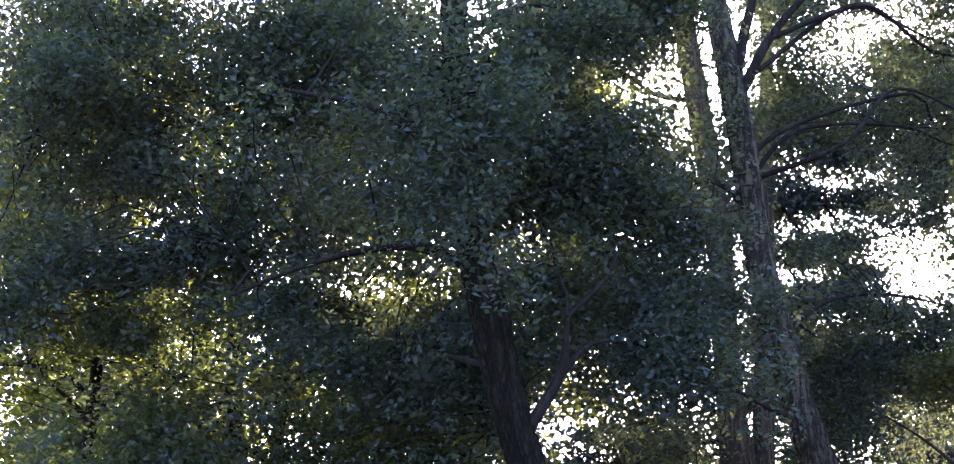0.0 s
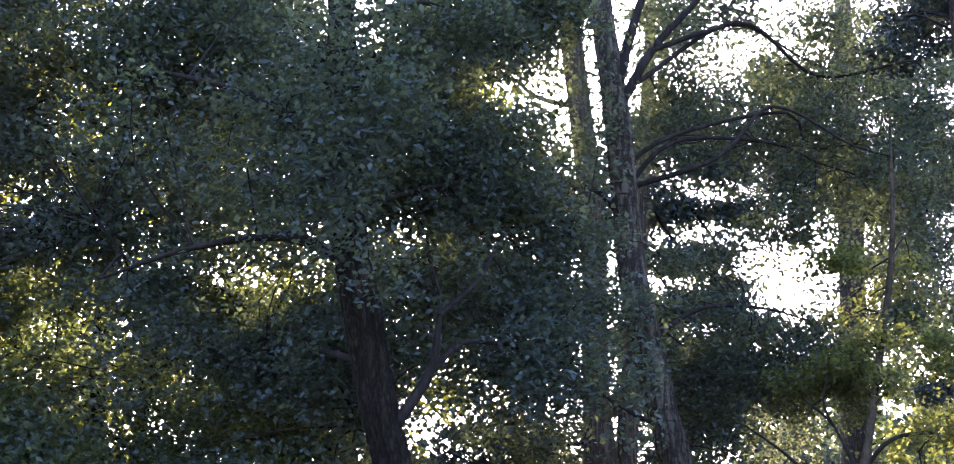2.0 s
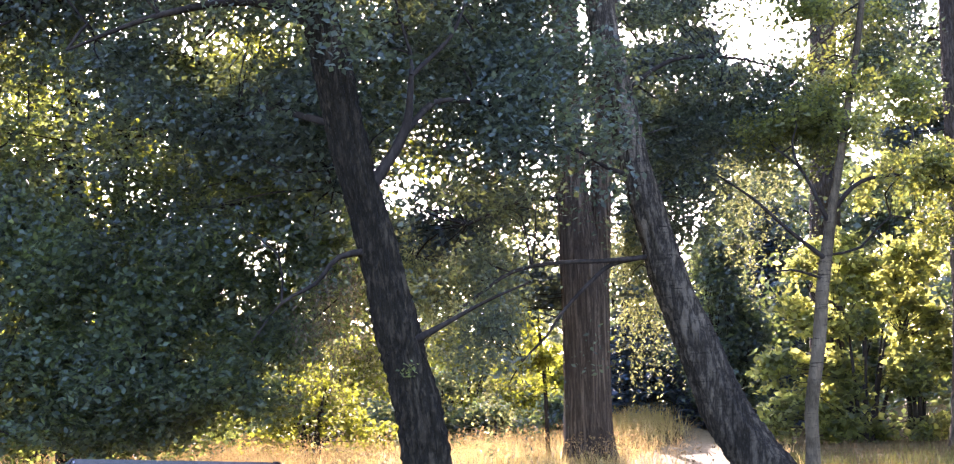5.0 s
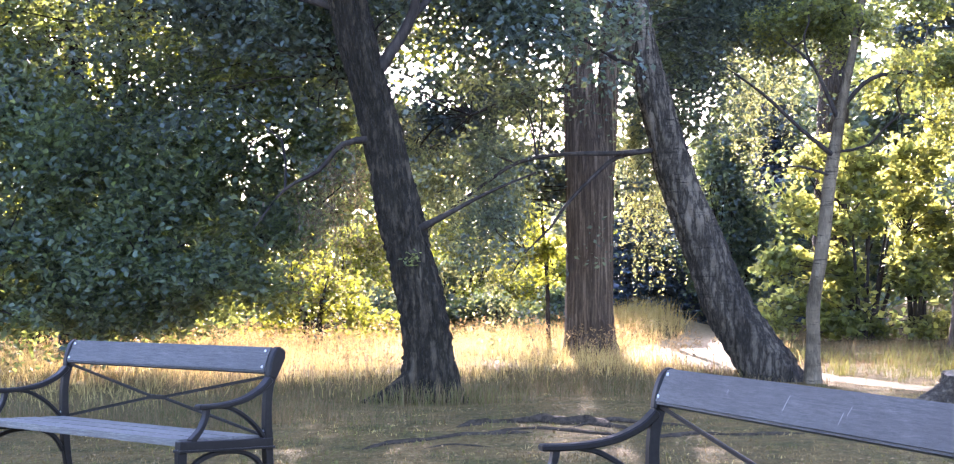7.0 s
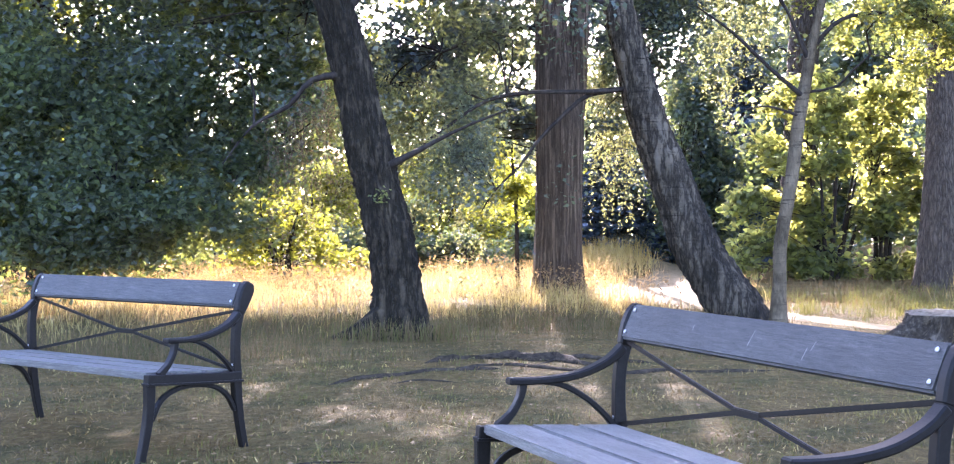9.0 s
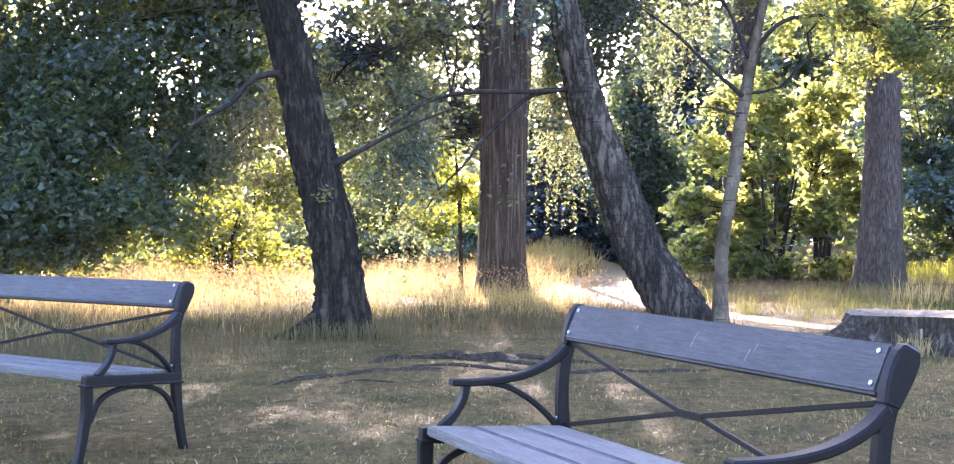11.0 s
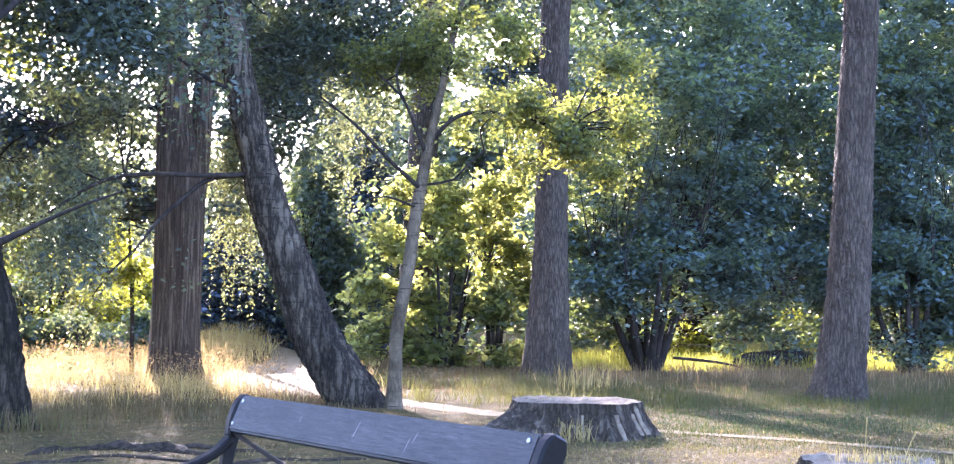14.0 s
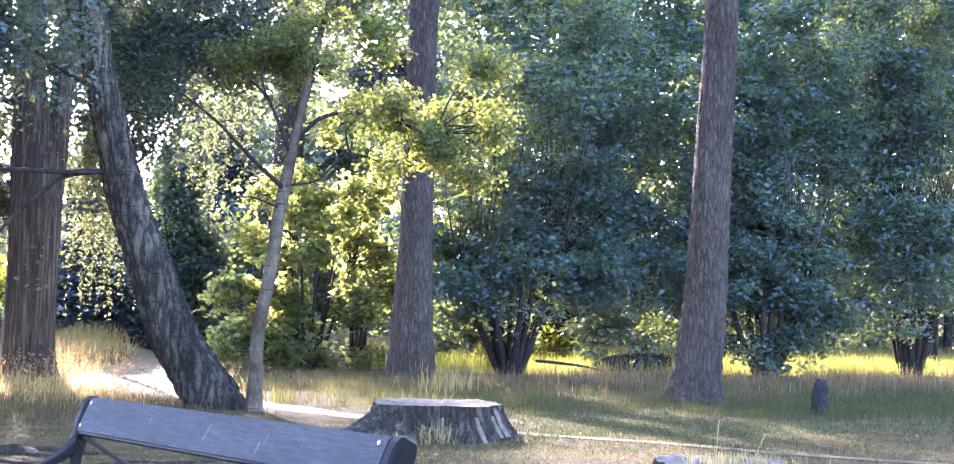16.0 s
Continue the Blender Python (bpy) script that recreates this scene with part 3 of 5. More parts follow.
ring = clumped(9000, 8, 0.1, 19, 11.4, 19, (-0.5, 0.24), 1.0, lambda x, y, r: (r < np.clip((y - edge_y(x) + 3.0) / 2.4, 0, 1) * np.clip(patchy(x, y, 0.7) * 1.5 - 0.2, 0, 1)) & (x < 3.0) & off_path(x, y))
blades("rough_grass", ring[::3], 0.17, 0.0045, 20, SHADE_DARK_GREEN, "uncut green grass round the old birch", 0.8, 0.7)
blades("rough_straw", np.vstack([ring[1::3], ring[2::3]]), 0.17, 0.0045, 120, DUN, "dry grass among the green round the old birch", 0.8, 0.7)
foot = np.random.default_rng(28).normal(size=(900, 2)) * np.array([0.42, 0.2]) + np.array([-0.72, 14.05])
blades("foot_grass", foot[::2], 0.26, 0.006, 29, DUN, "dry grass growing up the birch's foot", 0.5)
blades("foot_grass", foot[1::2], 0.24, 0.006, 30, GREEN_BLADE, "green grass growing up the birch's foot", 0.5)
verge = clumped(3600, 8, 0.14, 21, 17.5, 29, (0.2, 0.92), 1.0, lambda x, y, r: off_path(x, y) & (x > 3.0) & (r < np.clip((y - 16.5 - 0.15 * x) / 3, 0.12, 1) * (0.15 + patchy(x, y, 0.6))))
blades("verge_grass", verge, np.where(verge[:, 0] < 9.0, 0.13, 0.25), 0.008, 22, DUN, "dry uncut grass along the shrubs", 0.9, 0.7)
blades("verge_russet", verge[verge[:, 0] > 8.2][::4] + 0.13, 0.34, 0.006, 122, RUSSET, "russet grass stalks along the shrubs", 0.5)
edge_tufts = clumped(260, 14, 0.09, 48, 16.8, 24, (0.2, 0.36), 1.0, lambda x, y, r: off_path(x, y) & (x > 4.2) & (patchy(x, y, 0.8) > 0.45))
blades("edge_tufts", edge_tufts, 0.24, 0.008, 49, GREEN_BLADE, "yellow-green grass tufts below the sunlit shrub", 0.9, 0.7)
corner = np.random.default_rng(50).normal(size=(1500, 2)) * np.array([0.6, 0.35]) + np.array([-1.9, 6.3])
blades("corner_grass", corner, 0.06, 0.005, 51, SHADE_DARK_GREEN, "green grass by the bench's foot", 1.0)
bank = np.random.default_rng(44).normal(size=(2600, 2)) * np.array([0.75, 1.7]) + np.array([3.0, 32.6])
bank = bank[off_path(bank[:, 0], bank[:, 1])]
blades("bank_grass", bank, 0.5, 0.014, 45, STRAW, "long sunlit straw on the bank by the path", 0.7)
margin = np.random.default_rng(46).normal(size=(4200, 2)) * np.array([0.9, 1.3]) + np.array([2.3, 18.9])
margin = margin[off_path(margin[:, 0], margin[:, 1])]
blades("margin_grass", margin, 0.12, 0.008, 47, DUN, "short dry grass in front of the path", 0.9, 0.7)
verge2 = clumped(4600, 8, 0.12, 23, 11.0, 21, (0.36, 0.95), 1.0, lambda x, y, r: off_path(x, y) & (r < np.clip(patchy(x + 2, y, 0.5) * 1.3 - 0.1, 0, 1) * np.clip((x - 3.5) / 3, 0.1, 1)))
# the pine's shade is put into this blade colour
blades("verge_green", verge2, np.where(verge2[:, 1] < 14.6 + 0.5 * np.sin(verge2[:, 0]), 0.055, 0.17), 0.007, 24, SHADE_DARK_GREEN, "green uncut grass beside the pine", 0.6)
# dark bluish blades: shade beside the pine is part of their colour
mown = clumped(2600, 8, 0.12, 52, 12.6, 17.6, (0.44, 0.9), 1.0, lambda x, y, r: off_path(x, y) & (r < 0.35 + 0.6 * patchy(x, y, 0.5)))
blades("mown_grass", mown, 0.065, 0.007, 53, blade_material("shaded_mown_blade", (0.023, 0.039, 0.014), (0.062, 0.084, 0.031), (0.094, 0.117, 0.027), 0.3), "short green grass by the pine, darkened in colour for its shade", 1.0)
# lighter, warmer blades carry the sunlight on the lawn in their colour
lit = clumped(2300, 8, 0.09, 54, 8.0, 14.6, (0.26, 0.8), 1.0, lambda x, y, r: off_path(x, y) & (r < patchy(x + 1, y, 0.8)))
blades("lit_lawn", lit, 0.045, 0.006, 55, blade_material("sun_tinted_lawn_blade", (0.095, 0.078, 0.021), (0.275, 0.217, 0.070), (0.258, 0.213, 0.049), 0.3), "yellow-green mown grass round the stump, coloured as sunlit", 1.4, 0.9)
# bright strip below the canopy: its sunlight is put into the blade colour
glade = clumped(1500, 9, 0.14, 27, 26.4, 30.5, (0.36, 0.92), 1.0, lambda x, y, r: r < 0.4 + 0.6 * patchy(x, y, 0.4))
blades("glade_grass", glade, 0.42, 0.012, 127, blade_material("sun_tinted_glade_blade", (0.16, 0.16, 0.04), (0.32, 0.31, 0.07), (0.58, 0.58, 0.08), 0.55), "yellow-green grass under the hazels, coloured as sunlit", 0.6, 0.6)
blades("far_grass", scatter(9000, 25, 28, 46, (0.3, 0.95), 1.0, lambda x, y, r: off_path(x, y)), 0.45, 0.018, 26, GREEN_BLADE, "sunlit dry meadow behind the shrubs")


# ---------------------------------------------------------------- benches
def slab(profile, x0, x1, bevel=0.004):
    """A flat cast piece: a closed outline in (y, z) given a thickness along x, with softened edges."""
    bm = bmesh.new()
    vs = [bm.verts.new((x0, y, z)) for y, z in profile]
    f = bm.faces.new(vs)
    r = bmesh.ops.extrude_face_region(bm, geom=[f])
    bmesh.ops.translate(bm, vec=(x1 - x0, 0, 0), verts=[v for v in r["geom"] if isinstance(v, bmesh.types.BMVert)])
    bmesh.ops.recalc_face_normals(bm, faces=bm.faces)
    if bevel:
        bmesh.ops.bevel(bm, geom=[e for e in bm.edges], offset=bevel, segments=1, affect="EDGES")
    return bm


def strip(line, widths):
    """The outline of a bent bar that follows line (y, z) with the given widths."""
    s = spline([(y, z, 0, w) for (y, z), w in zip(line, widths)], 0.025)
    d = np.gradient(s[:, :2], axis=0)
    d /= np.linalg.norm(d, axis=1, keepdims=True)
    n = np.stack([-d[:, 1], d[:, 0]], 1) * s[:, 3:4] * 0.5
    return [tuple(p) for p in s[:, :2] + n] + [tuple(p) for p in (s[:, :2] - n)[::-1]]


def box_bm(x0, x1, y0, y1, z0, z1, bevel=0.005, tilt=0.0, wobble=0.0, seed=0):
    bm = bmesh.new()
    bmesh.ops.create_cube(bm, size=1)
    for v in bm.verts:
        v.co = Vector(((x0 + x1) / 2 + v.co.x * (x1 - x0), (y0 + y1) / 2 + v.co.y * (y1 - y0), (z0 + z1) / 2 + v.co.z * (z1 - z0)))
    if bevel:
        bmesh.ops.bevel(bm, geom=list(bm.edges), offset=bevel, segments=2, affect="EDGES")
    if tilt:
        bmesh.ops.rotate(bm, cent=((x0 + x1) / 2, (y0 + y1) / 2, (z0 + z1) / 2), matrix=Matrix.Rotation(tilt, 3, "X"), verts=bm.verts)
    return bm


def bar(a, b, w, t):
    """A flat bar between two points, w high and t deep."""
    a, b = Vector(a), Vector(b)
    bm = box_bm(-0.5 * (b - a).length, 0.5 * (b - a).length, -t / 2, t / 2, -w / 2, w / 2, 0.003)
    m = Matrix.Translation((a + b) / 2) @ Vector((1, 0, 0)).rotation_difference(b - a).to_matrix().to_4x4()
    bm.transform(m)
    return bm


def bolt(x, y, z, r=0.008, tilt=-0.35):
    bm = bmesh.new()
    bmesh.ops.create_uvsphere(bm, u_segments=10, v_segments=6, radius=r)
    bm.transform(Matrix.Translation((x, y, z)) @ Matrix.Rotation(tilt, 4, "X") @ Matrix.Diagonal((1, 0.45, 1, 1)))
    return bm


def end_frame(e, sx):
    """One cast end of the bench: rail, legs, arch, post with rounded head, armrest and its braces."""
    x0, x1 = (0.905 * sx, 0.943 * sx) if sx > 0 else (-0.943, -0.905)
    f = part("end_frame", slab(strip([(-0.005, 0.425), (0.29, 0.408), (0.60, 0.394)], [0.05, 0.048, 0.05]), x0 - 0.004, x1 + 0.004), IRON, e, "black cast iron end frame")
    part("lip", slab(strip([(-0.012, 0.402), (0.29, 0.384), (0.605, 0.370)], [0.012, 0.012, 0.012]), x0 - 0.012, x1 + 0.012, 0.002), IRON, f)
    part("front_leg", slab(strip([(0.015, 0.41), (0.012, 0.28), (-0.012, 0.14), (-0.047, 0.0)], [0.055, 0.05, 0.044, 0.04]), x0, x1), IRON, f)
    part("rear_leg", slab(strip([(0.575, 0.40), (0.582, 0.28), (0.602, 0.14), (0.632, 0.0)], [0.055, 0.05, 0.044, 0.04]), x0, x1), IRON, f)
    part("arch", slab(strip([(0.03, 0.22), (0.085, 0.315), (0.18, 0.362), (0.30, 0.372), (0.42, 0.355), (0.51, 0.305), (0.565, 0.215)], [0.02, 0.026, 0.024, 0.022, 0.024, 0.026, 0.02]), x0 + 0.006, x1 - 0.006), IRON, f)
    part("post", slab(strip([(0.578, 0.40), (0.572, 0.52), (0.578, 0.64), (0.602, 0.74), (0.632, 0.81)], [0.052, 0.046, 0.044, 0.05, 0.075]), x0, x1), IRON, f)
    part("head", slab(strip([(0.597, 0.725), (0.622, 0.79), (0.652, 0.85), (0.668, 0.882)], [0.055, 0.082, 0.086, 0.05]), x0 - 0.003, x1 + 0.003, 0.008), IRON, f)
    part("armrest", slab(strip([(0.59, 0.725), (0.53, 0.675), (0.43, 0.632), (0.32, 0.612), (0.21, 0.607), (0.115, 0.61)], [0.032, 0.030, 0.028, 0.027, 0.026, 0.026]), x0 - 0.008, x1 + 0.008, 0.006), IRON, f)
    part("arm_support", slab(strip([(0.175, 0.60), (0.165, 0.55), (0.13, 0.49), (0.075, 0.44)], [0.03, 0.026, 0.026, 0.036]), x0, x1), IRON, f)
    part("arm_brace", slab(strip([(0.245, 0.605), (0.34, 0.585), (0.44, 0.53), (0.52, 0.46), (0.555, 0.415)], [0.02, 0.021, 0.021, 0.021, 0.026]), x0 + 0.005, x1 - 0.005), IRON, f)
    return f


def bench_thing(label, m):
    e = thing("park_bench", (0, 0, 0), label, "bench", "park benches")
    for sx in (-1, 1):
        end_frame(e, sx)
    # three seat boards, sloping slightly back
    for i in range(3):
        y0 = 0.012 + i * 0.188
        z = 0.452 - 0.05 * (y0 + 0.08) - 0.012
        part("seat_plank", box_bm(-0.903, 0.903, y0, y0 + 0.168, z - 0.018, z + 0.018, 0.006, -0.05), SKYLIT_SEAT_WOOD, e, "weathered grey-blue board")
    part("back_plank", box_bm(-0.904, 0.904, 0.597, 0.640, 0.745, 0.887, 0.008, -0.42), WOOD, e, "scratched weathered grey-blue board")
    # crossed bars behind the sitter
    y = 0.572
    node = part("cross_node", bar((-0.085, y, 0.587), (0.085, y, 0.587), 0.026, 0.014), IRON, e)
    for a, b in (((-0.905, 0.60, 0.745), (-0.07, y, 0.592)), ((0.07, y, 0.582), (0.905, 0.575, 0.425)), ((-0.905, 0.575, 0.43), (-0.07, y, 0.582)), ((0.07, y, 0.592), (0.905, 0.60, 0.735))):
        part("cross_bar", bar(a, b, 0.017, 0.012), IRON, e)
    for sx in (-1, 1):
        part("bolt", bolt(0.868 * sx, 0.613, 0.868), STEEL, e)
        part("bolt", bolt(0.880 * sx, 0.577, 0.786), STEEL, e)
        part("stud", bolt(0.924 * sx, 0.549, 0.455, 0.007, 0.0), STEEL, e)
    e.matrix_basis = m
    return e


b1 = bench_thing("black cast iron park bench with weathered blue-grey boards", pose(-2.3455, 7.3057, 0.0, 0, 0, -38.62))
b2 = copy_thing(b1, pose(0.3272, 4.1808, 0.0, 0, 0, -69.66))
b2["label"] = "scratched cast iron park bench with blue-grey boards"
# pale scratches on the back board of the nearer bench
for x, z, l, a in ((-0.02, 0.827, 0.055, 0.25), (0.295, 0.806, 0.04, 0.2), (0.325, 0.83, 0.032, 0.3), (-0.40, 0.835, 0.02, 0.15)):
    k = (z - 0.8248) / 0.913
    bm = box_bm(-0.0007, 0.0007, -0.0006, 0.0006, -l / 2, l / 2, 0)
    bm.transform(Matrix.Translation((x, 0.5985 + 0.408 * k, z)) @ Matrix.Rotation(-0.42, 4, "X") @ Matrix.Rotation(a, 4, "Y"))
    part("scratch", bm, SCRATCH, b2, "pale scratch in the wood")


# ---------------------------------------------------------------- stumps, roots, log
def stump(label, x, y, r, h, seed, butt=0.5, butt_way=3.4, sides=120):
    """A sawn stump: fluted flaring sides, an uneven split top with a raised rim and a hollow."""
    rng = np.random.default_rng(seed)
    z0 = float(rise(np.array([x]), np.array([y]))[0])
    e = thing("tree_stump", (x, y, z0), label, "stump")
    a = np.linspace(0, 2 * np.pi, sides, endpoint=False)
    flute = 0.045 * np.sin(7 * a + seed) + 0.045 * np.sin(13 * a + 2) + 0.03 * np.sin(29 * a) + 0.035 * rng.uniform(-1, 1, sides)
    wedge = butt * np.exp(-((np.angle(np.exp(1j * (a - butt_way)))) / 0.35) ** 2)
    rows = []
    for t in np.linspace(0, 1, 12):
        q = r * (1 + 0.34 * (1 - t) ** 1.6 + flute * (1.3 - 0.6 * t) + wedge * (1 - t) ** 1.4 + 0.015 * rng.uniform(-1, 1, sides))
        rows.append(np.stack([q * np.cos(a), q * np.sin(a), np.full(sides, -0.04 + (h + 0.04) * t) + (t == 1) * 0.007 * np.sin(3 * a + 1)], 1))
    v = np.array(rows)
    i = np.arange(11)[:, None] * sides
    j = np.arange(sides)[None]
    q = np.stack([i + j, i + (j + 1) % sides, i + sides + (j + 1) % sides, i + sides + j], -1).reshape(-1, 4)
    part("bark", mesh_from("bark", v.reshape(-1, 3), q), STUMP_SIDE, e, "flaking grey bark")
    for way in rng.uniform(3.5, 6.0, 5):
        k = int(way / (2 * math.pi) * sides) % sides
        wide = 1
        lo, hi = int(rng.integers(1, 6)), int(rng.integers(8, 12))
        cols = [(k + d) % sides for d in range(wide + 1)]
        out = np.array([[v[r_, c_] * np.array([1.018, 1.018, 1]) for c_ in cols] for r_ in range(lo, hi)])
        back = np.array([[v[r_, c_] * np.array([0.99, 0.99, 1]) for c_ in cols] for r_ in range(lo, hi)])
        n_r, n_c = out.shape[:2]
        a0 = np.arange(n_r - 1)[:, None] * n_c + np.arange(n_c - 1)[None]
        face = np.stack([a0, a0 + 1, a0 + n_c + 1, a0 + n_c], -1).reshape(-1, 4)
        m0 = n_r * n_c
        e0 = np.arange(n_r - 1) * n_c
        e1 = e0 + n_c - 1
        sidewall = np.vstack([np.stack([e0, e0 + n_c, e0 + n_c + m0, e0 + m0], 1), np.stack([e1 + n_c, e1, e1 + m0, e1 + n_c + m0], 1)])
        part("bare_strip", mesh_from("bare_strip", np.vstack([out.reshape(-1, 3), back.reshape(-1, 3)]), np.vstack([face, face[:, ::-1] + m0, sidewall])), STUMP_TOP, e, "pale bare wood where bark fell off")
    tops = [v[-1]]
    for t in (0.9, 0.75, 0.55, 0.35, 0.15):
        ring_ = v[-1] * np.array([t, t, 1])
        ring_[:, 2] += -0.03 * (1 - t) + 0.015 * rng.uniform(-1, 1, sides) + 0.012 * np.sin(5 * ring_[:, 0] * 6)
        ring_[:, 2] -= 0.06 * (t < 0.8) * np.exp(-(((ring_[:, 0] - 0.05) / 0.3) ** 2 + ((ring_[:, 1] - 0.18) / 0.1) ** 2))
        tops.append(ring_)
    w = np.array(tops)
    i = np.arange(len(tops) - 1)[:, None] * sides
    q = np.stack([i + j, i + (j + 1) % sides, i + sides + (j + 1) % sides, i + sides + j], -1).reshape(-1, 4)
    c = len(tops) * sides
    vs = np.vstack([w.reshape(-1, 3), [[0, 0, h - 0.04]]])
    k = (len(tops) - 1) * sides
    tri = np.stack([k + np.arange(sides), k + (np.arange(sides) + 1) % sides, np.full(sides, c)], 1)
    part("cut_face", mesh_from("cut_face", vs, q, tri), STUMP_TOP, e, "pale split sawn face")
    return e


stump("broad sawn tree stump with flaking grey bark", 4.72, 12.97, 0.62, 0.335, 4, 0.75)
stump("low sawn stump with grass growing on it", 5.50, 8.86, 0.47, 0.165, 9, 0.2)
for x, y, h, n, sd, sp_ in ((4.45, 12.26, 0.24, 110, 31, 0.09), (4.2, 12.3, 0.12, 60, 36, 0.12), (5.0, 13.9, 0.45, 90, 37, 0.2), (5.65, 8.86, 0.1, 260, 33, 0.22), (7.33, 19.90, 0.5, 160, 35, 0.28)):
    g = np.random.default_rng(sd).normal(size=(n, 2)) * sp_ + np.array([x, y])
    ob = blades("grass_tuft", g, h, 0.007, sd, STRAW, "tuft of dry yellow grass by the stump", 0.5)
    ob.location.z = 0.15 if n > 200 else 0.0


for pts in ([(5.463, 8.86, 0.14, 0.004), (5.47, 8.855, 0.3, 0.0035), (5.48, 8.85, 0.485, 0.005)], [(5.68, 8.72, 0.12, 0.004), (5.72, 8.69, 0.28, 0.0035), (5.768, 8.67, 0.395, 0.008)]):
    stalk = joined("dry_stalk", [tube(pts, 0.02, 6, 0.1)])
    stalk.materials.append(STRAW)
    tagged(new("dry_stalk", stalk), "dry broken stalk growing on the low stump", "stalk", "dry stalks")


def black_stub():
    e = thing("burnt_stub", (10.94, 15.32, 0), "small charred black stub in the grass", "stump")
    part("stem", joined("stem", [tube([(0, 0, -0.05, 0.13), (0.0, 0, 0.1, 0.11), (-0.015, 0, 0.24, 0.1), (0.02, 0.0, 0.36, 0.105), (0.0, 0, 0.44, 0.075), (-0.02, 0, 0.475, 0.02)], 0.02, 14, 0.22, seed=2, lump=0.1)]), CHARRED, e)
    part("splinter", joined("splinter", [tube([(0.07, 0, 0.34, 0.045), (0.09, 0, 0.42, 0.03), (0.08, 0, 0.475, 0.006)], 0.03, 8, 0.2, seed=5)]), CHARRED, e)


black_stub()


def lying(name, pts, material, label, category, sides=10, rough=0.12, seed=0):
    me = joined(name, [tube(pts, 0.08, sides, rough, seed=seed)])
    if name == "tree_root":
        me.transform(Matrix.Diagonal((1, 1, 0.8, 1)))
    me.materials.append(material)
    tagged(new(name, me), label, category)


ROOTS = [
    [(-1.1, 10.01, -0.008, 0.013), (-0.98, 10.26, 0.014, 0.024), (-0.85, 10.41, 0.014, 0.027), (-0.7, 10.52, 0.014, 0.025), (-0.55, 10.68, 0.014, 0.024), (-0.35, 10.94, 0.014, 0.027), (-0.14, 10.96, 0.014, 0.026), (0.06, 11.07, 0.014, 0.030), (0.25, 11.04, -0.008, 0.013)],
    [(-0.45, 11.51, -0.008, 0.025), (-0.3, 11.71, 0.018, 0.051), (-0.15, 11.9, -0.008, 0.054), (0.06, 11.93, 0.016, 0.037), (0.27, 12.05, 0.019, 0.056), (0.48, 11.85, 0.018, 0.045), (0.69, 11.88, 0.020, 0.059), (0.85, 11.57, 0.016, 0.035), (1.01, 11.38, -0.008, 0.025)],
    [(-0.33, 11.01, -0.008, 0.012), (-0.14, 11.11, 0.014, 0.021), (0.06, 11.36, 0.014, 0.023), (0.31, 11.39, 0.014, 0.024), (0.55, 11.16, 0.014, 0.025), (0.78, 10.92, 0.014, 0.025), (1.01, 10.8, -0.008, 0.012)],
    [(1.0, 10.63, -0.008, 0.016), (1.24, 10.71, 0.015, 0.034), (1.51, 10.91, 0.015, 0.033), (1.74, 10.78, 0.014, 0.027), (1.98, 10.81, 0.017, 0.039), (2.26, 10.85, 0.014, 0.022), (2.59, 11.1, -0.008, 0.016)],
    [(0.52, 11.54, -0.008, 0.014), (0.72, 11.92, 0.014, 0.021), (0.92, 12.09, 0.016, 0.036), (1.09, 11.92, 0.014, 0.026), (1.25, 11.71, 0.014, 0.029), (1.38, 11.66, 0.014, 0.024), (1.5, 11.61, -0.008, 0.014)],
    [(-0.69, 9.99, -0.008, 0.007), (-0.55, 10.17, 0.012, 0.014), (-0.4, 10.28, 0.013, 0.017), (-0.19, 10.14, 0.012, 0.014), (0.01, 10.19, -0.008, 0.007)],
]
for i, p in enumerate(ROOTS):
    lying("tree_root", p, ROOT, "weathered root lying bare in the lawn", "root", 12, 0.34, seed=i)
lying("fallen_stick", [(-1.0, 6.6, 0.012, 0.008), (-0.8, 6.7, 0.02, 0.009), (-0.55, 6.74, 0.015, 0.006)], ROOT, "pale dry stick on the lawn", "stick", 6)
lying("fallen_branch", [(11.58, 26.1, 0.3, 0.03), (12.08, 26.1, 0.26, 0.03), (12.73, 26.2, 0.19, 0.024), (13.26, 26.3, 0.08, 0.012)], BARK_TWIG, "dead branch fallen from the hazel", "branch", 8)
lying("fallen_log", [(13.3, 26.9, 0.16, 0.05), (13.7, 27.0, 0.22, 0.15), (14.4, 27.1, 0.25, 0.18), (15.1, 27.2, 0.27, 0.19), (15.35, 27.2, 0.3, 0.12)], CHARRED, "dark rotting log under the hazels", "log", 14, 0.1)


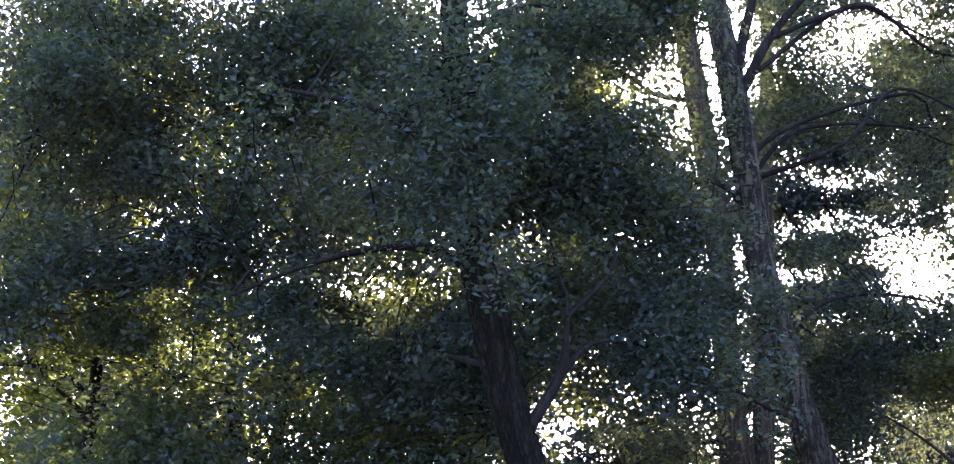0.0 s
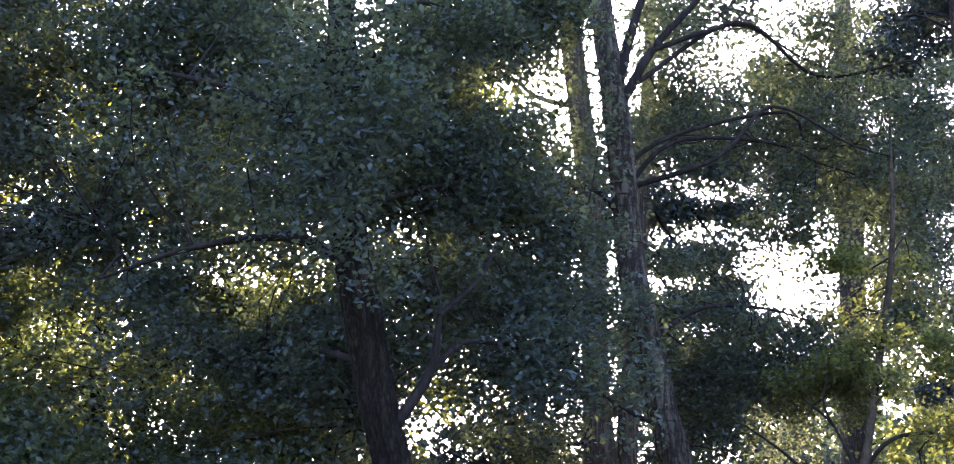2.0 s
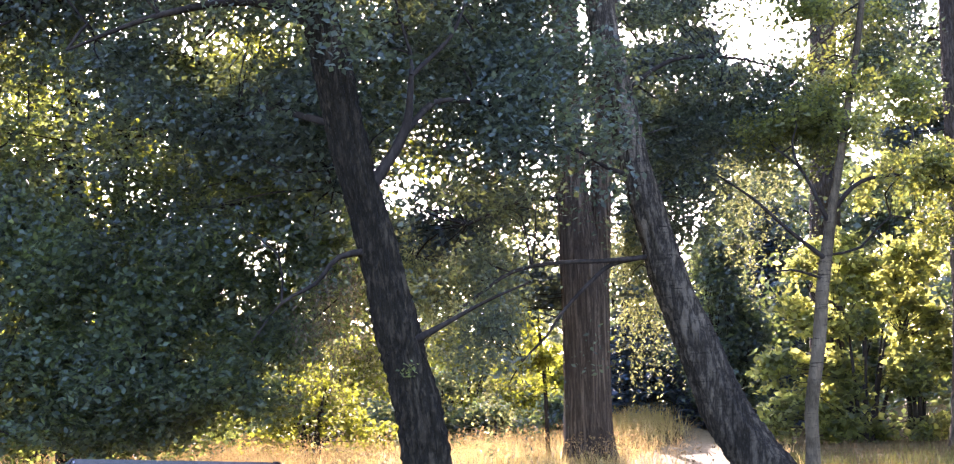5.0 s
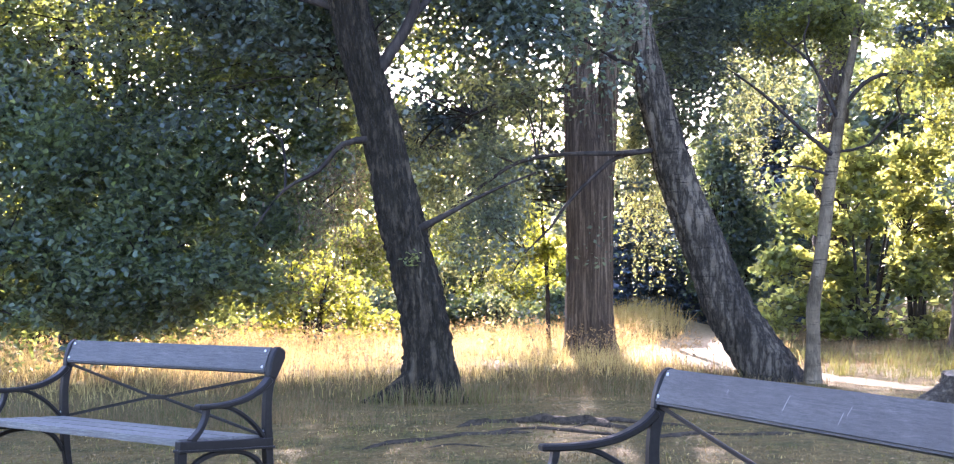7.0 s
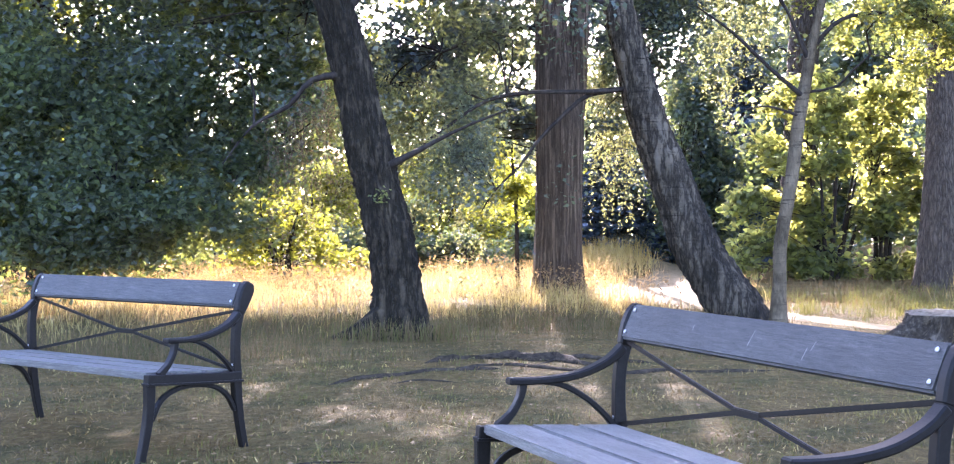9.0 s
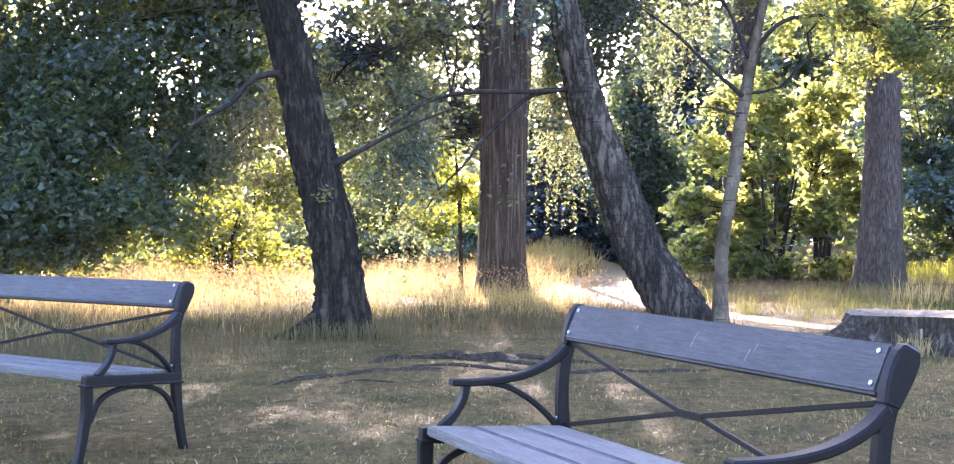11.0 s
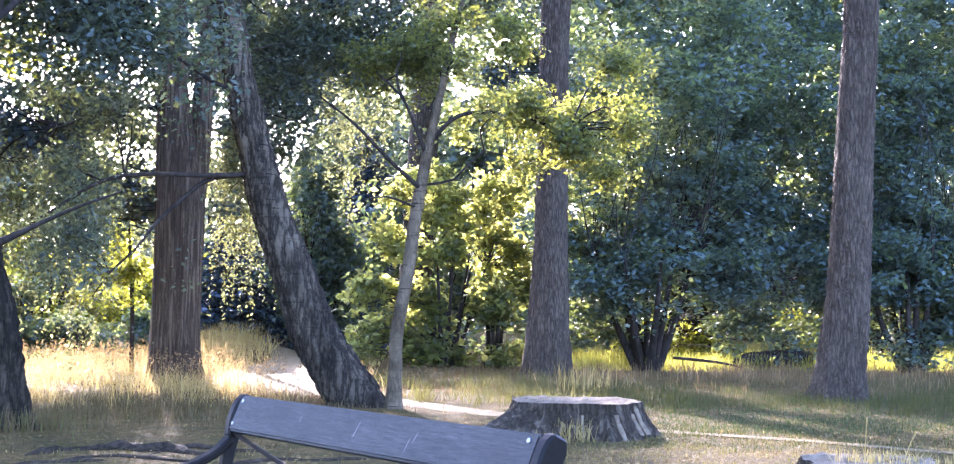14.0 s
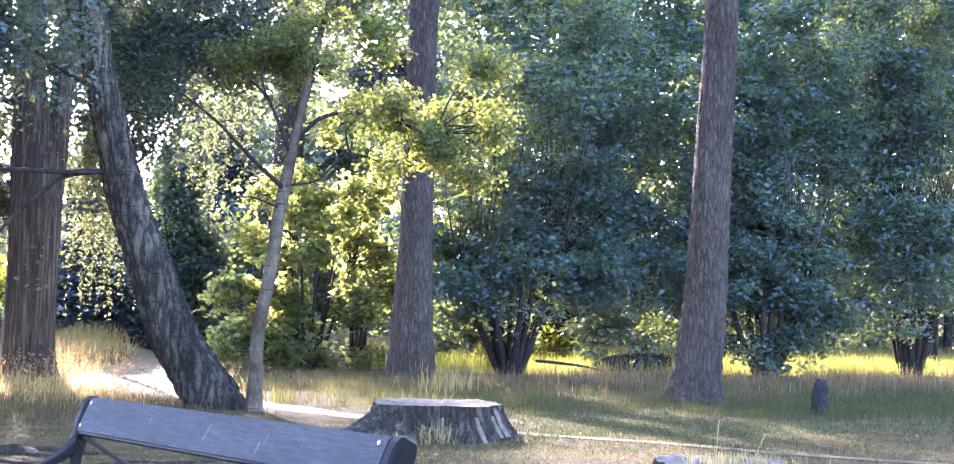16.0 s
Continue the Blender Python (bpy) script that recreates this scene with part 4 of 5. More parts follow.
# ---------------------------------------------------------------- trees
# the old leaning birch
T1 = [(-0.80, 14.4, -0.25, 0.33), (-0.81, 14.38, 0.34, 0.262), (-0.89, 14.37, 0.98, 0.228), (-1.04, 14.36, 1.62, 0.208), (-1.19, 14.35, 2.25, 0.19), (-1.33, 14.34, 2.89, 0.182),
      (-1.57, 14.3, 3.78, 0.18), (-1.75, 14.28, 4.7, 0.19), (-1.92, 14.28, 5.5, 0.18), (-1.99, 14.28, 6.6, 0.165), (-2.12, 14.3, 8.4, 0.13), (-2.2, 14.4, 11.0, 0.06), (-2.2, 14.5, 13, 0.02)]
T1_LIMBS = [
    [(-1.28, 14.34, 2.75, 0.05), (-1.7, 14.2, 2.68, 0.032), (-1.95, 14.15, 2.4, 0.024), (-2.3, 14.1, 2.2, 0.015), (-2.6, 14.0, 1.8, 0.006)],
    [(-1.0, 14.3, 1.75, 0.05), (-0.6, 14.2, 1.95, 0.03), (-0.2, 14.1, 2.15, 0.018), (0.3, 14.0, 2.35, 0.01)],
    [(-1.45, 14.3, 3.3, 0.08), (-1.0, 14.3, 4.0, 0.055), (-0.9, 14.2, 4.6, 0.03)],
    [(-1.85, 14.3, 5.2, 0.09), (-2.6, 14.3, 5.5, 0.06), (-3.6, 14.2, 5.35, 0.035), (-4.6, 14.2, 5.0, 0.015)],
    [(-1.97, 14.3, 6.3, 0.08), (-3.0, 14.5, 7.2, 0.05), (-4.2, 14.6, 7.6, 0.02)],
    [(-0.9, 14.32, 0.3, 0.14), (-1.12, 14.26, 0.12, 0.12), (-1.38, 14.2, 0.0, 0.08), (-1.6, 14.15, -0.06, 0.04)],
    [(-0.7, 14.3, 0.28, 0.12), (-0.55, 14.18, 0.08, 0.1), (-0.42, 14.05, -0.05, 0.06)],
]
old_birch = tree("old_birch", "old leaning birch with rough dark fissured bark", T1, BARK_OLD,
     [(-2.4, 15.6, 7.0, 2.2, 1.6, 2.8, 200), (-1.0, 15.7, 5.6, 3.2, 1.2, 3.2, 130), (-1.0, 15.6, 7.6, 0.9, 1.3, 2.4, 90), (0.5, 15.8, 5.4, 0.9, 1.0, 0.8, 40), (0.3, 15.6, 9.0, 0.7, 0.7, 0.6, 18), (0.1, 15.5, 6.3, 0.6, 0.7, 0.4, 16), (-2.6, 15.4, 4.2, 1.6, 1.0, 1.0, 80), (0.3, 15.6, 4.2, 0.9, 0.8, 0.9, 40), (-0.9, 16.0, 8.6, 1.8, 0.8, 1.8, 40), (-1.9, 13.5, 6.8, 0.7, 0.35, 1.9, 54), (-0.4, 15.6, 8.44, 0.31, 0.6, 0.54, 7), (-0.39, 15.6, 7.11, 0.29, 0.6, 0.79, 9), (0.3, 15.8, 6.36, 0.32, 0.6, 0.74, 8), (0.26, 15.8, 8.82, 0.34, 0.5, 0.59, 6), (-4.59, 16.4, 5.35, 0.47, 0.4, 0.48, 6), (-1.57, 16.4, 5.46, 0.38, 0.4, 0.62, 6)],
     LEAF_BIRCH, 125, 0.62, 0.086, 101, T1_LIMBS, 14, 0.05, 64, 0.10, 17, 0.10, 0.45, lump=0.05, step=0.045)



def drooping_spray(owner, a, b, n, leaf, seed, radius=0.3, size=0.05, fall=3.6, each=90):
    """Fine twigs that hang in strands below a limb running from a to b."""
    g = np.random.default_rng(seed)
    t = g.uniform(0, 1, (n, 1))
    c = np.array(a) * (1 - t) + np.array(b) * t + g.normal(size=(n, 3)) * np.array([0.08, 0.2, 0.1])
    m = leaves("drooping_spray", c - np.array(owner.location), radius * g.uniform(0.7, 1.3, n), each, size, seed + 1, 0.6, 0.2, 0.4, fall)
    return tagged(part("drooping_spray", m, leaf, owner), kind="stuff")


drooping_spray(old_birch, (-1.39, 14.6, 2.79), (-2.17, 14.6, 2.04), 26, LEAF_DROOP, 131)
drooping_spray(old_birch, (-0.81, 15.4, 2.4), (-0.4, 15.4, 2.12), 9, LEAF_WEEP, 133, 0.25)
drooping_spray(old_birch, (-0.24, 16.2, 2.68), (0.26, 16.2, 2.17), 12, LEAF_BIRCH, 135, 0.28)

sprig = leaves("sprig", np.array([(-0.98, 14.1, 1.47)]) - np.array(old_birch.location), np.array([0.13]), 40, 0.06, 141, 0.9)
# the sprig takes the leaf colour brightened for sun
part("sprig", sprig, LEAF_SUN_BOOST, old_birch, "small green sprig growing from the trunk")["kind"] = "stuff"

# the tall red cedar with two stems
T2 = [(1.44, 23.95, -0.05, 0.442), (1.42, 23.95, 0.83, 0.395), (1.43, 23.95, 1.9, 0.385), (1.43, 23.95, 2.95, 0.385), (1.33, 23.95, 4.1, 0.310), (1.26, 23.95, 5.2, 0.235), (1.24, 23.95, 6.5, 0.216),
      (1.26, 23.97, 8.0, 0.216), (1.18, 24, 9.3, 0.211), (0.93, 24, 11.8, 0.202), (0.80, 24, 13.0, 0.188), (0.5, 24, 16, 0.113), (0.4, 24, 19, 0.028)]
T2B = [(1.62, 24.15, 2.4, 0.22), (1.72, 24.17, 3.6, 0.2), (1.82, 24.2, 5.0, 0.175), (2.0, 24.25, 7.0, 0.16), (2.18, 24.25, 9.4, 0.14), (2.4, 24.3, 12.5, 0.1), (2.5, 24.3, 16, 0.03)]
tree("red_cedar", "tall red cedar with fibrous red-brown bark", T2, BARK_RED,
     [(0.4, 25.2, 7.6, 3.6, 1.0, 5.0, 170), (-1.0, 24.6, 7.6, 2.2, 1.3, 2.2, 80), (-1.6, 25.0, 12.0, 1.2, 1.4, 2.4, 60), (1.4, 25.0, 14.6, 2.2, 1.6, 1.6, 80), (3.1, 25.0, 10.6, 1.2, 1.3, 1.5, 80), (3.3, 25.0, 5.2, 0.5, 0.5, 0.9, 30), (3.4, 25.0, 13.4, 1.4, 1.4, 1.0, 40), (2.4, 25.0, 6.0, 0.8, 0.7, 2.0, 44), (-0.3, 24.4, 4.6, 1.6, 1.2, 1.4, 26), (-3.2, 25, 5.6, 1.6, 1.2, 1.6, 70), (-2.0, 24.9, 3.9, 1.3, 0.7, 1.1, 46), (0.1, 24.7, 3.2, 1.0, 0.7, 0.8, 30), (-0.9, 24.6, 3.7, 1.2, 0.6, 0.8, 44), (0.2, 25.0, 13.5, 1.2, 1.2, 0.8, 40), (0.6, 25.0, 9.3, 1.1, 1.1, 0.8, 44),
      (2.89, 24.5, 9.03, 0.32, 0.3, 0.43, 6), (3.63, 24.5, 7.86, 0.32, 0.3, 0.42, 6), (4.13, 24.5, 6.71, 0.32, 0.3, 0.41, 6), (2.74, 24.5, 8.09, 0.32, 0.3, 0.42, 6), (3.33, 24.5, 7.17, 0.32, 0.3, 0.41, 6), (3.74, 24.5, 6.43, 0.31, 0.3, 0.4, 6), (2.61, 24.5, 7.16, 0.33, 0.3, 0.42, 6), (3.02, 24.5, 6.26, 0.32, 0.3, 0.4, 6), (3.31, 24.5, 5.38, 0.31, 0.3, 0.39, 6), (2.94, 24.5, 10.86, 0.34, 0.3, 0.45, 6), (3.65, 24.5, 9.87, 0.33, 0.3, 0.44, 6), (4.01, 24.5, 8.91, 0.33, 0.3, 0.42, 6)],
     LEAF_NEEDLE, 84, 0.7, 0.13, 202, [
         [(1.0, 23.9, 4.6, 0.05), (0.3, 23.6, 4.5, 0.035), (-0.6, 23.4, 4.1, 0.02)],
         [(1.1, 23.9, 7.0, 0.07), (0.2, 23.6, 7.6, 0.04), (-0.7, 23.4, 7.7, 0.02)],
         [(2.26, 24.4, 10.16, 0.045), (2.92, 24.4, 9.31, 0.033), (3.66, 24.4, 8.13, 0.021), (4.16, 24.4, 6.99, 0.009)],
         [(2.26, 24.4, 9.19, 0.04), (2.78, 24.4, 8.36, 0.029), (3.36, 24.4, 7.44, 0.018), (3.77, 24.4, 6.7, 0.008)],
         [(2.21, 24.4, 8.13, 0.035), (2.64, 24.4, 7.44, 0.026), (3.05, 24.4, 6.53, 0.016), (3.34, 24.4, 5.64, 0.007)],
         [(2.24, 24.4, 11.64, 0.045), (2.98, 24.4, 11.14, 0.033), (3.69, 24.4, 10.15, 0.021), (4.04, 24.4, 9.19, 0.009)],
     ], 16, 0.06, 48, 0.02, 30, 0.06, 0.25, flat=0.35, step=0.07, stems=[T2B], limb_min=4.8, twig_every=6, twig_thick=0.008)

# the birch that leans to the light
T3 = [(3.85, 17.05, -0.75, 0.356), (3.32, 17.17, 0.0, 0.332), (2.97, 17.24, 0.55, 0.297), (2.75, 17.28, 0.93, 0.273), (2.47, 17.32, 1.70, 0.260), (2.18, 17.36, 2.47, 0.232), (1.97, 17.39, 3.24, 0.207), (1.75, 17.41, 4.1, 0.194),
      (1.58, 17.42, 5.0, 0.189), (1.42, 17.44, 5.9, 0.184), (1.33, 17.46, 7.1, 0.176), (1.27, 17.47, 8.0, 0.171), (1.17, 17.48, 8.9, 0.162), (1.07, 17.48, 9.8, 0.144), (0.9, 17.5, 12, 0.081), (0.8, 17.5, 14, 0.018)]
T3_LIMBS = [
    [(1.83, 17.3, 2.88, 0.038), (1.33, 17.0, 2.82, 0.03), (0.65, 16.9, 2.8, 0.026), (0.12, 16.8, 2.69, 0.022), (-0.33, 16.7, 2.39, 0.018), (-0.69, 16.6, 2.12, 0.012), (-0.95, 16.6, 1.87, 0.006)],
    [(1.79, 17.2, 2.87, 0.034), (1.38, 17.1, 2.78, 0.03), (1.06, 17.0, 2.52, 0.026), (0.74, 16.9, 2.19, 0.021), (0.53, 16.8, 1.9, 0.016), (0.23, 16.8, 1.6, 0.01), (0.04, 16.8, 1.31, 0.005)],
    [(1.75, 17.35, 3.9, 0.05), (1.35, 17.2, 4.05, 0.03), (0.9, 17.0, 4.3, 0.012)],
    [(1.25, 17.45, 8.5, 0.09), (1.45, 17.4, 9.3, 0.07), (1.75, 17.4, 10.2, 0.045), (2.3, 17.4, 11.4, 0.02)],
    [(1.3, 17.45, 8.3, 0.08), (1.75, 17.4, 9.1, 0.06), (2.35, 17.4, 9.8, 0.04), (3.2, 17.4, 10.8, 0.02)],
    [(1.38, 17.45, 6.6, 0.06), (0.9, 17.4, 7.1, 0.04), (0.2, 17.3, 7.0, 0.02)],
]
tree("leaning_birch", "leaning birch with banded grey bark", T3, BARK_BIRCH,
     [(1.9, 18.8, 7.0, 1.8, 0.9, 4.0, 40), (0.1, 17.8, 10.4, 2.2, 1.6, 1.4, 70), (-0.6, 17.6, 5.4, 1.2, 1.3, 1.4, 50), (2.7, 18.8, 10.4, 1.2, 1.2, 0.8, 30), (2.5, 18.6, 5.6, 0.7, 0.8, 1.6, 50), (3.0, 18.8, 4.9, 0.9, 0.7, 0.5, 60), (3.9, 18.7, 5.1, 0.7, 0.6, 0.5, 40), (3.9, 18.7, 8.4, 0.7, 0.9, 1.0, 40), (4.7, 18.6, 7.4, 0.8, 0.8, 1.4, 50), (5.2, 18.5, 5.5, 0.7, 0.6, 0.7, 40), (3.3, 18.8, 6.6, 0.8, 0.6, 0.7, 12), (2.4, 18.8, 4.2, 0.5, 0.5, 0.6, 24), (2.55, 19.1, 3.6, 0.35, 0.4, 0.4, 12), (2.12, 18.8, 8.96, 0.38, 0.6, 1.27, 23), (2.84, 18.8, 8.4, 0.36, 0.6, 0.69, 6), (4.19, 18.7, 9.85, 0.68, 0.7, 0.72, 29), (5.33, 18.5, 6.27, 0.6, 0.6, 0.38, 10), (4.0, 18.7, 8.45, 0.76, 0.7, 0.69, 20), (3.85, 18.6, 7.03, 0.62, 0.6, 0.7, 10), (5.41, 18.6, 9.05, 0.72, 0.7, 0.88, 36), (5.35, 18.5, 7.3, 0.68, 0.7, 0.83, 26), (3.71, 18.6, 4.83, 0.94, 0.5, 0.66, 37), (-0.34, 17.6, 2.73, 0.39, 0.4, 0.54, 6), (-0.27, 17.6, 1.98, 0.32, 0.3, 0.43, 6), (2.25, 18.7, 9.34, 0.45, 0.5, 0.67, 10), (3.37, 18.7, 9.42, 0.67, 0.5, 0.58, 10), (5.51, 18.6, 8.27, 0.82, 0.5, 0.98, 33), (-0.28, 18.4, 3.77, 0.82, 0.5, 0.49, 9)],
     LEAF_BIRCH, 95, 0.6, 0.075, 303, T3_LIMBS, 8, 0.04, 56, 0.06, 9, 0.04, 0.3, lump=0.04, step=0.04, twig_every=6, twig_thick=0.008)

# the young birch
T4 = [(3.67, 16.7, -0.03, 0.10), (3.69, 16.7, 0.5, 0.085), (3.70, 16.69, 0.94, 0.082), (3.82, 16.67, 1.68, 0.08), (3.91, 16.65, 2.42, 0.078), (4.02, 16.62, 3.1, 0.07), (4.10, 16.58, 3.55, 0.055), (4.18, 16.5, 4.0, 0.05),
      (4.32, 16.45, 4.75, 0.043), (4.46, 16.41, 5.5, 0.04), (4.56, 16.39, 6.3, 0.03), (4.6, 16.3, 7.6, 0.01)]
T4_LIMBS = [
    [(3.92, 16.6, 2.75, 0.035), (3.5, 16.4, 3.05, 0.025), (3.05, 16.3, 3.45, 0.018), (2.6, 16.2, 3.75, 0.008)],
    [(4.0, 16.6, 3.2, 0.035), (3.8, 16.5, 3.6, 0.02), (3.6, 16.4, 3.95, 0.012)],
    [(4.05, 16.6, 3.3, 0.03), (4.4, 16.5, 3.65, 0.025), (5.0, 16.4, 3.7, 0.018), (5.8, 16.3, 3.5, 0.008)],
    [(3.88, 16.6, 2.5, 0.02), (3.5, 16.5, 2.6, 0.012), (3.2, 16.4, 2.55, 0.006)],
]
tree("young_birch", "slender young birch with smooth pale bark", T4, BARK_THIN,
     [(3.2, 16.8, 4.65, 1.2, 0.9, 0.5, 22), (4.6, 16.8, 4.6, 1.1, 0.9, 0.6, 34), (5.5, 16.6, 3.6, 1.15, 0.9, 0.85, 66), (4.6, 16.6, 6.0, 1.2, 1.0, 0.8, 14), (6.28, 16.4, 4.22, 0.67, 0.5, 0.52, 18), (6.22, 16.3, 3.26, 0.7, 0.5, 0.51, 16)],
     LEAF_YOUNG, 110, 0.32, 0.07, 404, T4_LIMBS, 12, 0.02, 18, 0.03, 0, 0, 0.3)

# two pines on the open side and one behind
tree("pine", "tall pine with grey scaly bark and flared foot", [(8.19, 24.13, -0.05, 0.45), (8.19, 24.13, 0.84, 0.385), (8.21, 24.13, 1.97, 0.325), (8.22, 24.13, 3.1, 0.285), (8.24, 24.12, 6, 0.268), (8.3, 24.1, 9, 0.25), (8.3, 24.1, 16, 0.15), (8.3, 24.1, 19, 0.03)],
     BARK_PINE, [(9.2, 25.0, 9.6, 1.6, 1.4, 1.6, 50), (7.6, 25.0, 12.8, 2.6, 1.8, 1.6, 80), (7.77, 25.2, 11.11, 1.04, 0.8, 1.58, 27), (7.27, 25.2, 8.15, 1.27, 0.7, 1.14, 9), (7.8, 25.2, 6.2, 0.9, 0.6, 0.81, 7)], LEAF_NEEDLE, 140, 0.6, 0.11, 505, (), 10, 0.04, 36, 0.04, 16, 0.06, 0.2, flat=0.35, group="pines", twig_every=12, twig_thick=0.008)
tree("pine", "tall straight pine with rough grey-brown bark", [(10.22, 17.31, -0.05, 0.39), (10.26, 17.29, 0.59, 0.325), (10.33, 17.25, 1.47, 0.295), (10.39, 17.21, 3.22, 0.255), (10.47, 17.17, 5, 0.235), (10.5, 17.15, 6, 0.232), (10.7, 17.1, 12, 0.19), (10.8, 17, 19, 0.04)],
     BARK_PINE, [(10.8, 17.5, 14.5, 2.6, 2.4, 2.2, 60)], LEAF_NEEDLE, 160, 0.75, 0.1, 606, (), 8, 0.05, 40, 0.05, 18, 0.06, 0.25, flat=0.4, group="pines", step=0.05)
tree("pine", "dark pine trunk behind the young birch", [(7.2, 31.1, -0.05, 0.42), (7.4, 31.1, 5, 0.34), (7.6, 31.0, 10, 0.29), (7.75, 31, 14, 0.27), (7.9, 31, 20, 0.05)],
     BARK_PINE, [(7.0, 31.8, 12.4, 3.4, 1.0, 3.2, 110), (7.6, 31.8, 14.6, 2.4, 1.4, 1.6, 60), (9.4, 31.6, 11.6, 1.8, 1.4, 1.8, 80), (6.6, 31.6, 12.2, 1.0, 1.0, 1.0, 40), (6.92, 31.8, 13.48, 1.4, 0.8, 1.92, 14), (9.57, 31.8, 15.26, 1.42, 0.8, 1.65, 28), (9.52, 31.8, 11.9, 1.31, 0.8, 1.7, 22)], LEAF_NEEDLE, 92, 0.85, 0.148, 707, (), 10, 0.04, 20, 0.04, 0, 0, 0.2, flat=0.3, group="pines", twig_every=12, twig_thick=0.008)

# broad trees on the left, heavy with leaves almost to the ground
tree("lime_tree", "dense lime tree with foliage nearly to the ground", [(-5.9, 20, -0.05, 0.13), (-5.7, 19.6, 2, 0.11), (-5.2, 18.6, 5, 0.08), (-4.8, 18, 8, 0.02)], BARK_OLD,
     [(-4.2, 17.3, 2.9, 1.6, 0.8, 1.8, 180), (-3.9, 17.5, 5.0, 1.7, 0.8, 0.9, 60), (-2.5, 17.5, 3.5, 0.75, 0.5, 1.2, 60), (-2.95, 19.8, 6.2, 1.3, 0.6, 1.0, 50), (-1.2, 20.0, 5.9, 0.9, 0.6, 1.3, 50), (-3.8, 19.7, 4.0, 1.0, 0.5, 0.7, 30), (-5.4, 17.3, 1.6, 2.0, 0.5, 0.6, 90), (-6.2, 17.4, 0.9, 1.6, 0.4, 0.35, 40), (-4.3, 17.3, 1.45, 1.5, 0.4, 0.5, 70), (-3.1, 17.5, 2.1, 0.8, 0.4, 0.5, 36), (-6.29, 18.6, 4.9, 1.54, 0.5, 1.38, 28), (-5.81, 18.2, 1.0, 0.68, 0.4, 0.49, 10), (-4.69, 18.4, 0.92, 0.65, 0.4, 0.4, 6), (-4.96, 17.6, 0.83, 0.86, 0.4, 0.33, 9), (-4.13, 17.9, 1.08, 0.51, 0.4, 0.4, 6), (-8.52, 19.5, 4.9, 1.54, 0.5, 1.06, 21)], LEAF_BROAD, 112, 0.6, 0.098, 808, (), 12, 0.05, 20, group="left thicket")
tree("lime_tree", "dense lime tree with foliage nearly to the ground", [(-8.4, 19, -0.05, 0.14), (-8.3, 19, 2, 0.12), (-7.9, 18.4, 5, 0.09), (-7.6, 18, 8.5, 0.03)], BARK_OLD,
     [(-6.6, 17.0, 3.0, 1.7, 0.9, 2.0, 190), (-7.0, 17.6, 5.4, 2.0, 1.2, 1.2, 70), (-7.6, 17.2, 1.5, 1.4, 0.5, 0.9, 80)], LEAF_BROAD, 112, 0.6, 0.098, 909, (), 12, 0.05, 20, group="left thicket")
tree("lime_tree", "tall lime tree whose crown hangs over the lawn", [(-6.6, 20.6, -0.05, 0.2), (-6.5, 20.4, 3, 0.17), (-5.9, 18.6, 6.5, 0.12), (-5.4, 17.4, 11, 0.03)], BARK_OLD,
     [(-4.6, 17, 8.0, 2.3, 1.4, 2.7, 200), (-7.4, 17.2, 8.2, 2.0, 1.4, 2.8, 170), (-6.0, 17.4, 6.4, 3.2, 1.0, 3.4, 100), (-6.2, 17.3, 10.4, 4.2, 1.0, 1.2, 110), (-6.2, 16.9, 6.4, 1.4, 0.6, 1.0, 50), (-8.0, 16.2, 5.7, 1.0, 0.6, 1.6, 50), (-4.7, 16.3, 8.9, 1.6, 0.5, 0.9, 60), (-7.2, 15.8, 8.7, 1.2, 0.5, 1.0, 40), (-8.57, 17.0, 9.94, 0.92, 0.6, 0.62, 21), (-0.91, 17.2, 9.14, 0.5, 0.5, 0.63, 8), (-5.9, 17.4, 7.44, 1.51, 0.5, 0.61, 17), (-2.39, 17.4, 7.01, 0.41, 0.4, 0.6, 6), (-7.49, 17.6, 10.08, 2.15, 0.5, 0.79, 32), (-3.35, 17.6, 9.84, 1.02, 0.4, 0.71, 14)], LEAF_BIRCH, 96, 0.7, 0.1, 919, (), 14, 0.05, 20, group="left thicket")
# lime leaves again, in the colour tinted for sun from behind
tree("lime_tree", "tall lime tree at the back of the thicket", [(-8.6, 25, -0.05, 0.24), (-8.6, 25, 4, 0.2), (-8.6, 25, 9, 0.12), (-8.6, 25, 14, 0.03)], BARK_OLD,
     [(-10.4, 25, 9.8, 2.8, 1.2, 3.4, 190), (-6.0, 25, 10.8, 2.6, 1.2, 2.6, 150), (-11.8, 25, 5.6, 1.8, 1.2, 2.2, 70), (-2.4, 25.4, 11.8, 2.0, 1.2, 2.0, 70), (-3.6, 25.4, 6.6, 3.4, 0.7, 2.6, 130), (-13.0, 25, 10.5, 2.0, 1.2, 3.4, 90), (-12.0, 25.2, 13.2, 3.4, 1.0, 1.6, 80), (-10.4, 25.4, 4.8, 2.6, 0.6, 1.8, 80)], LEAF_SUN_TINT, 58, 0.75, 0.19, 929, (), 12, 0.05, 16, group="left thicket")
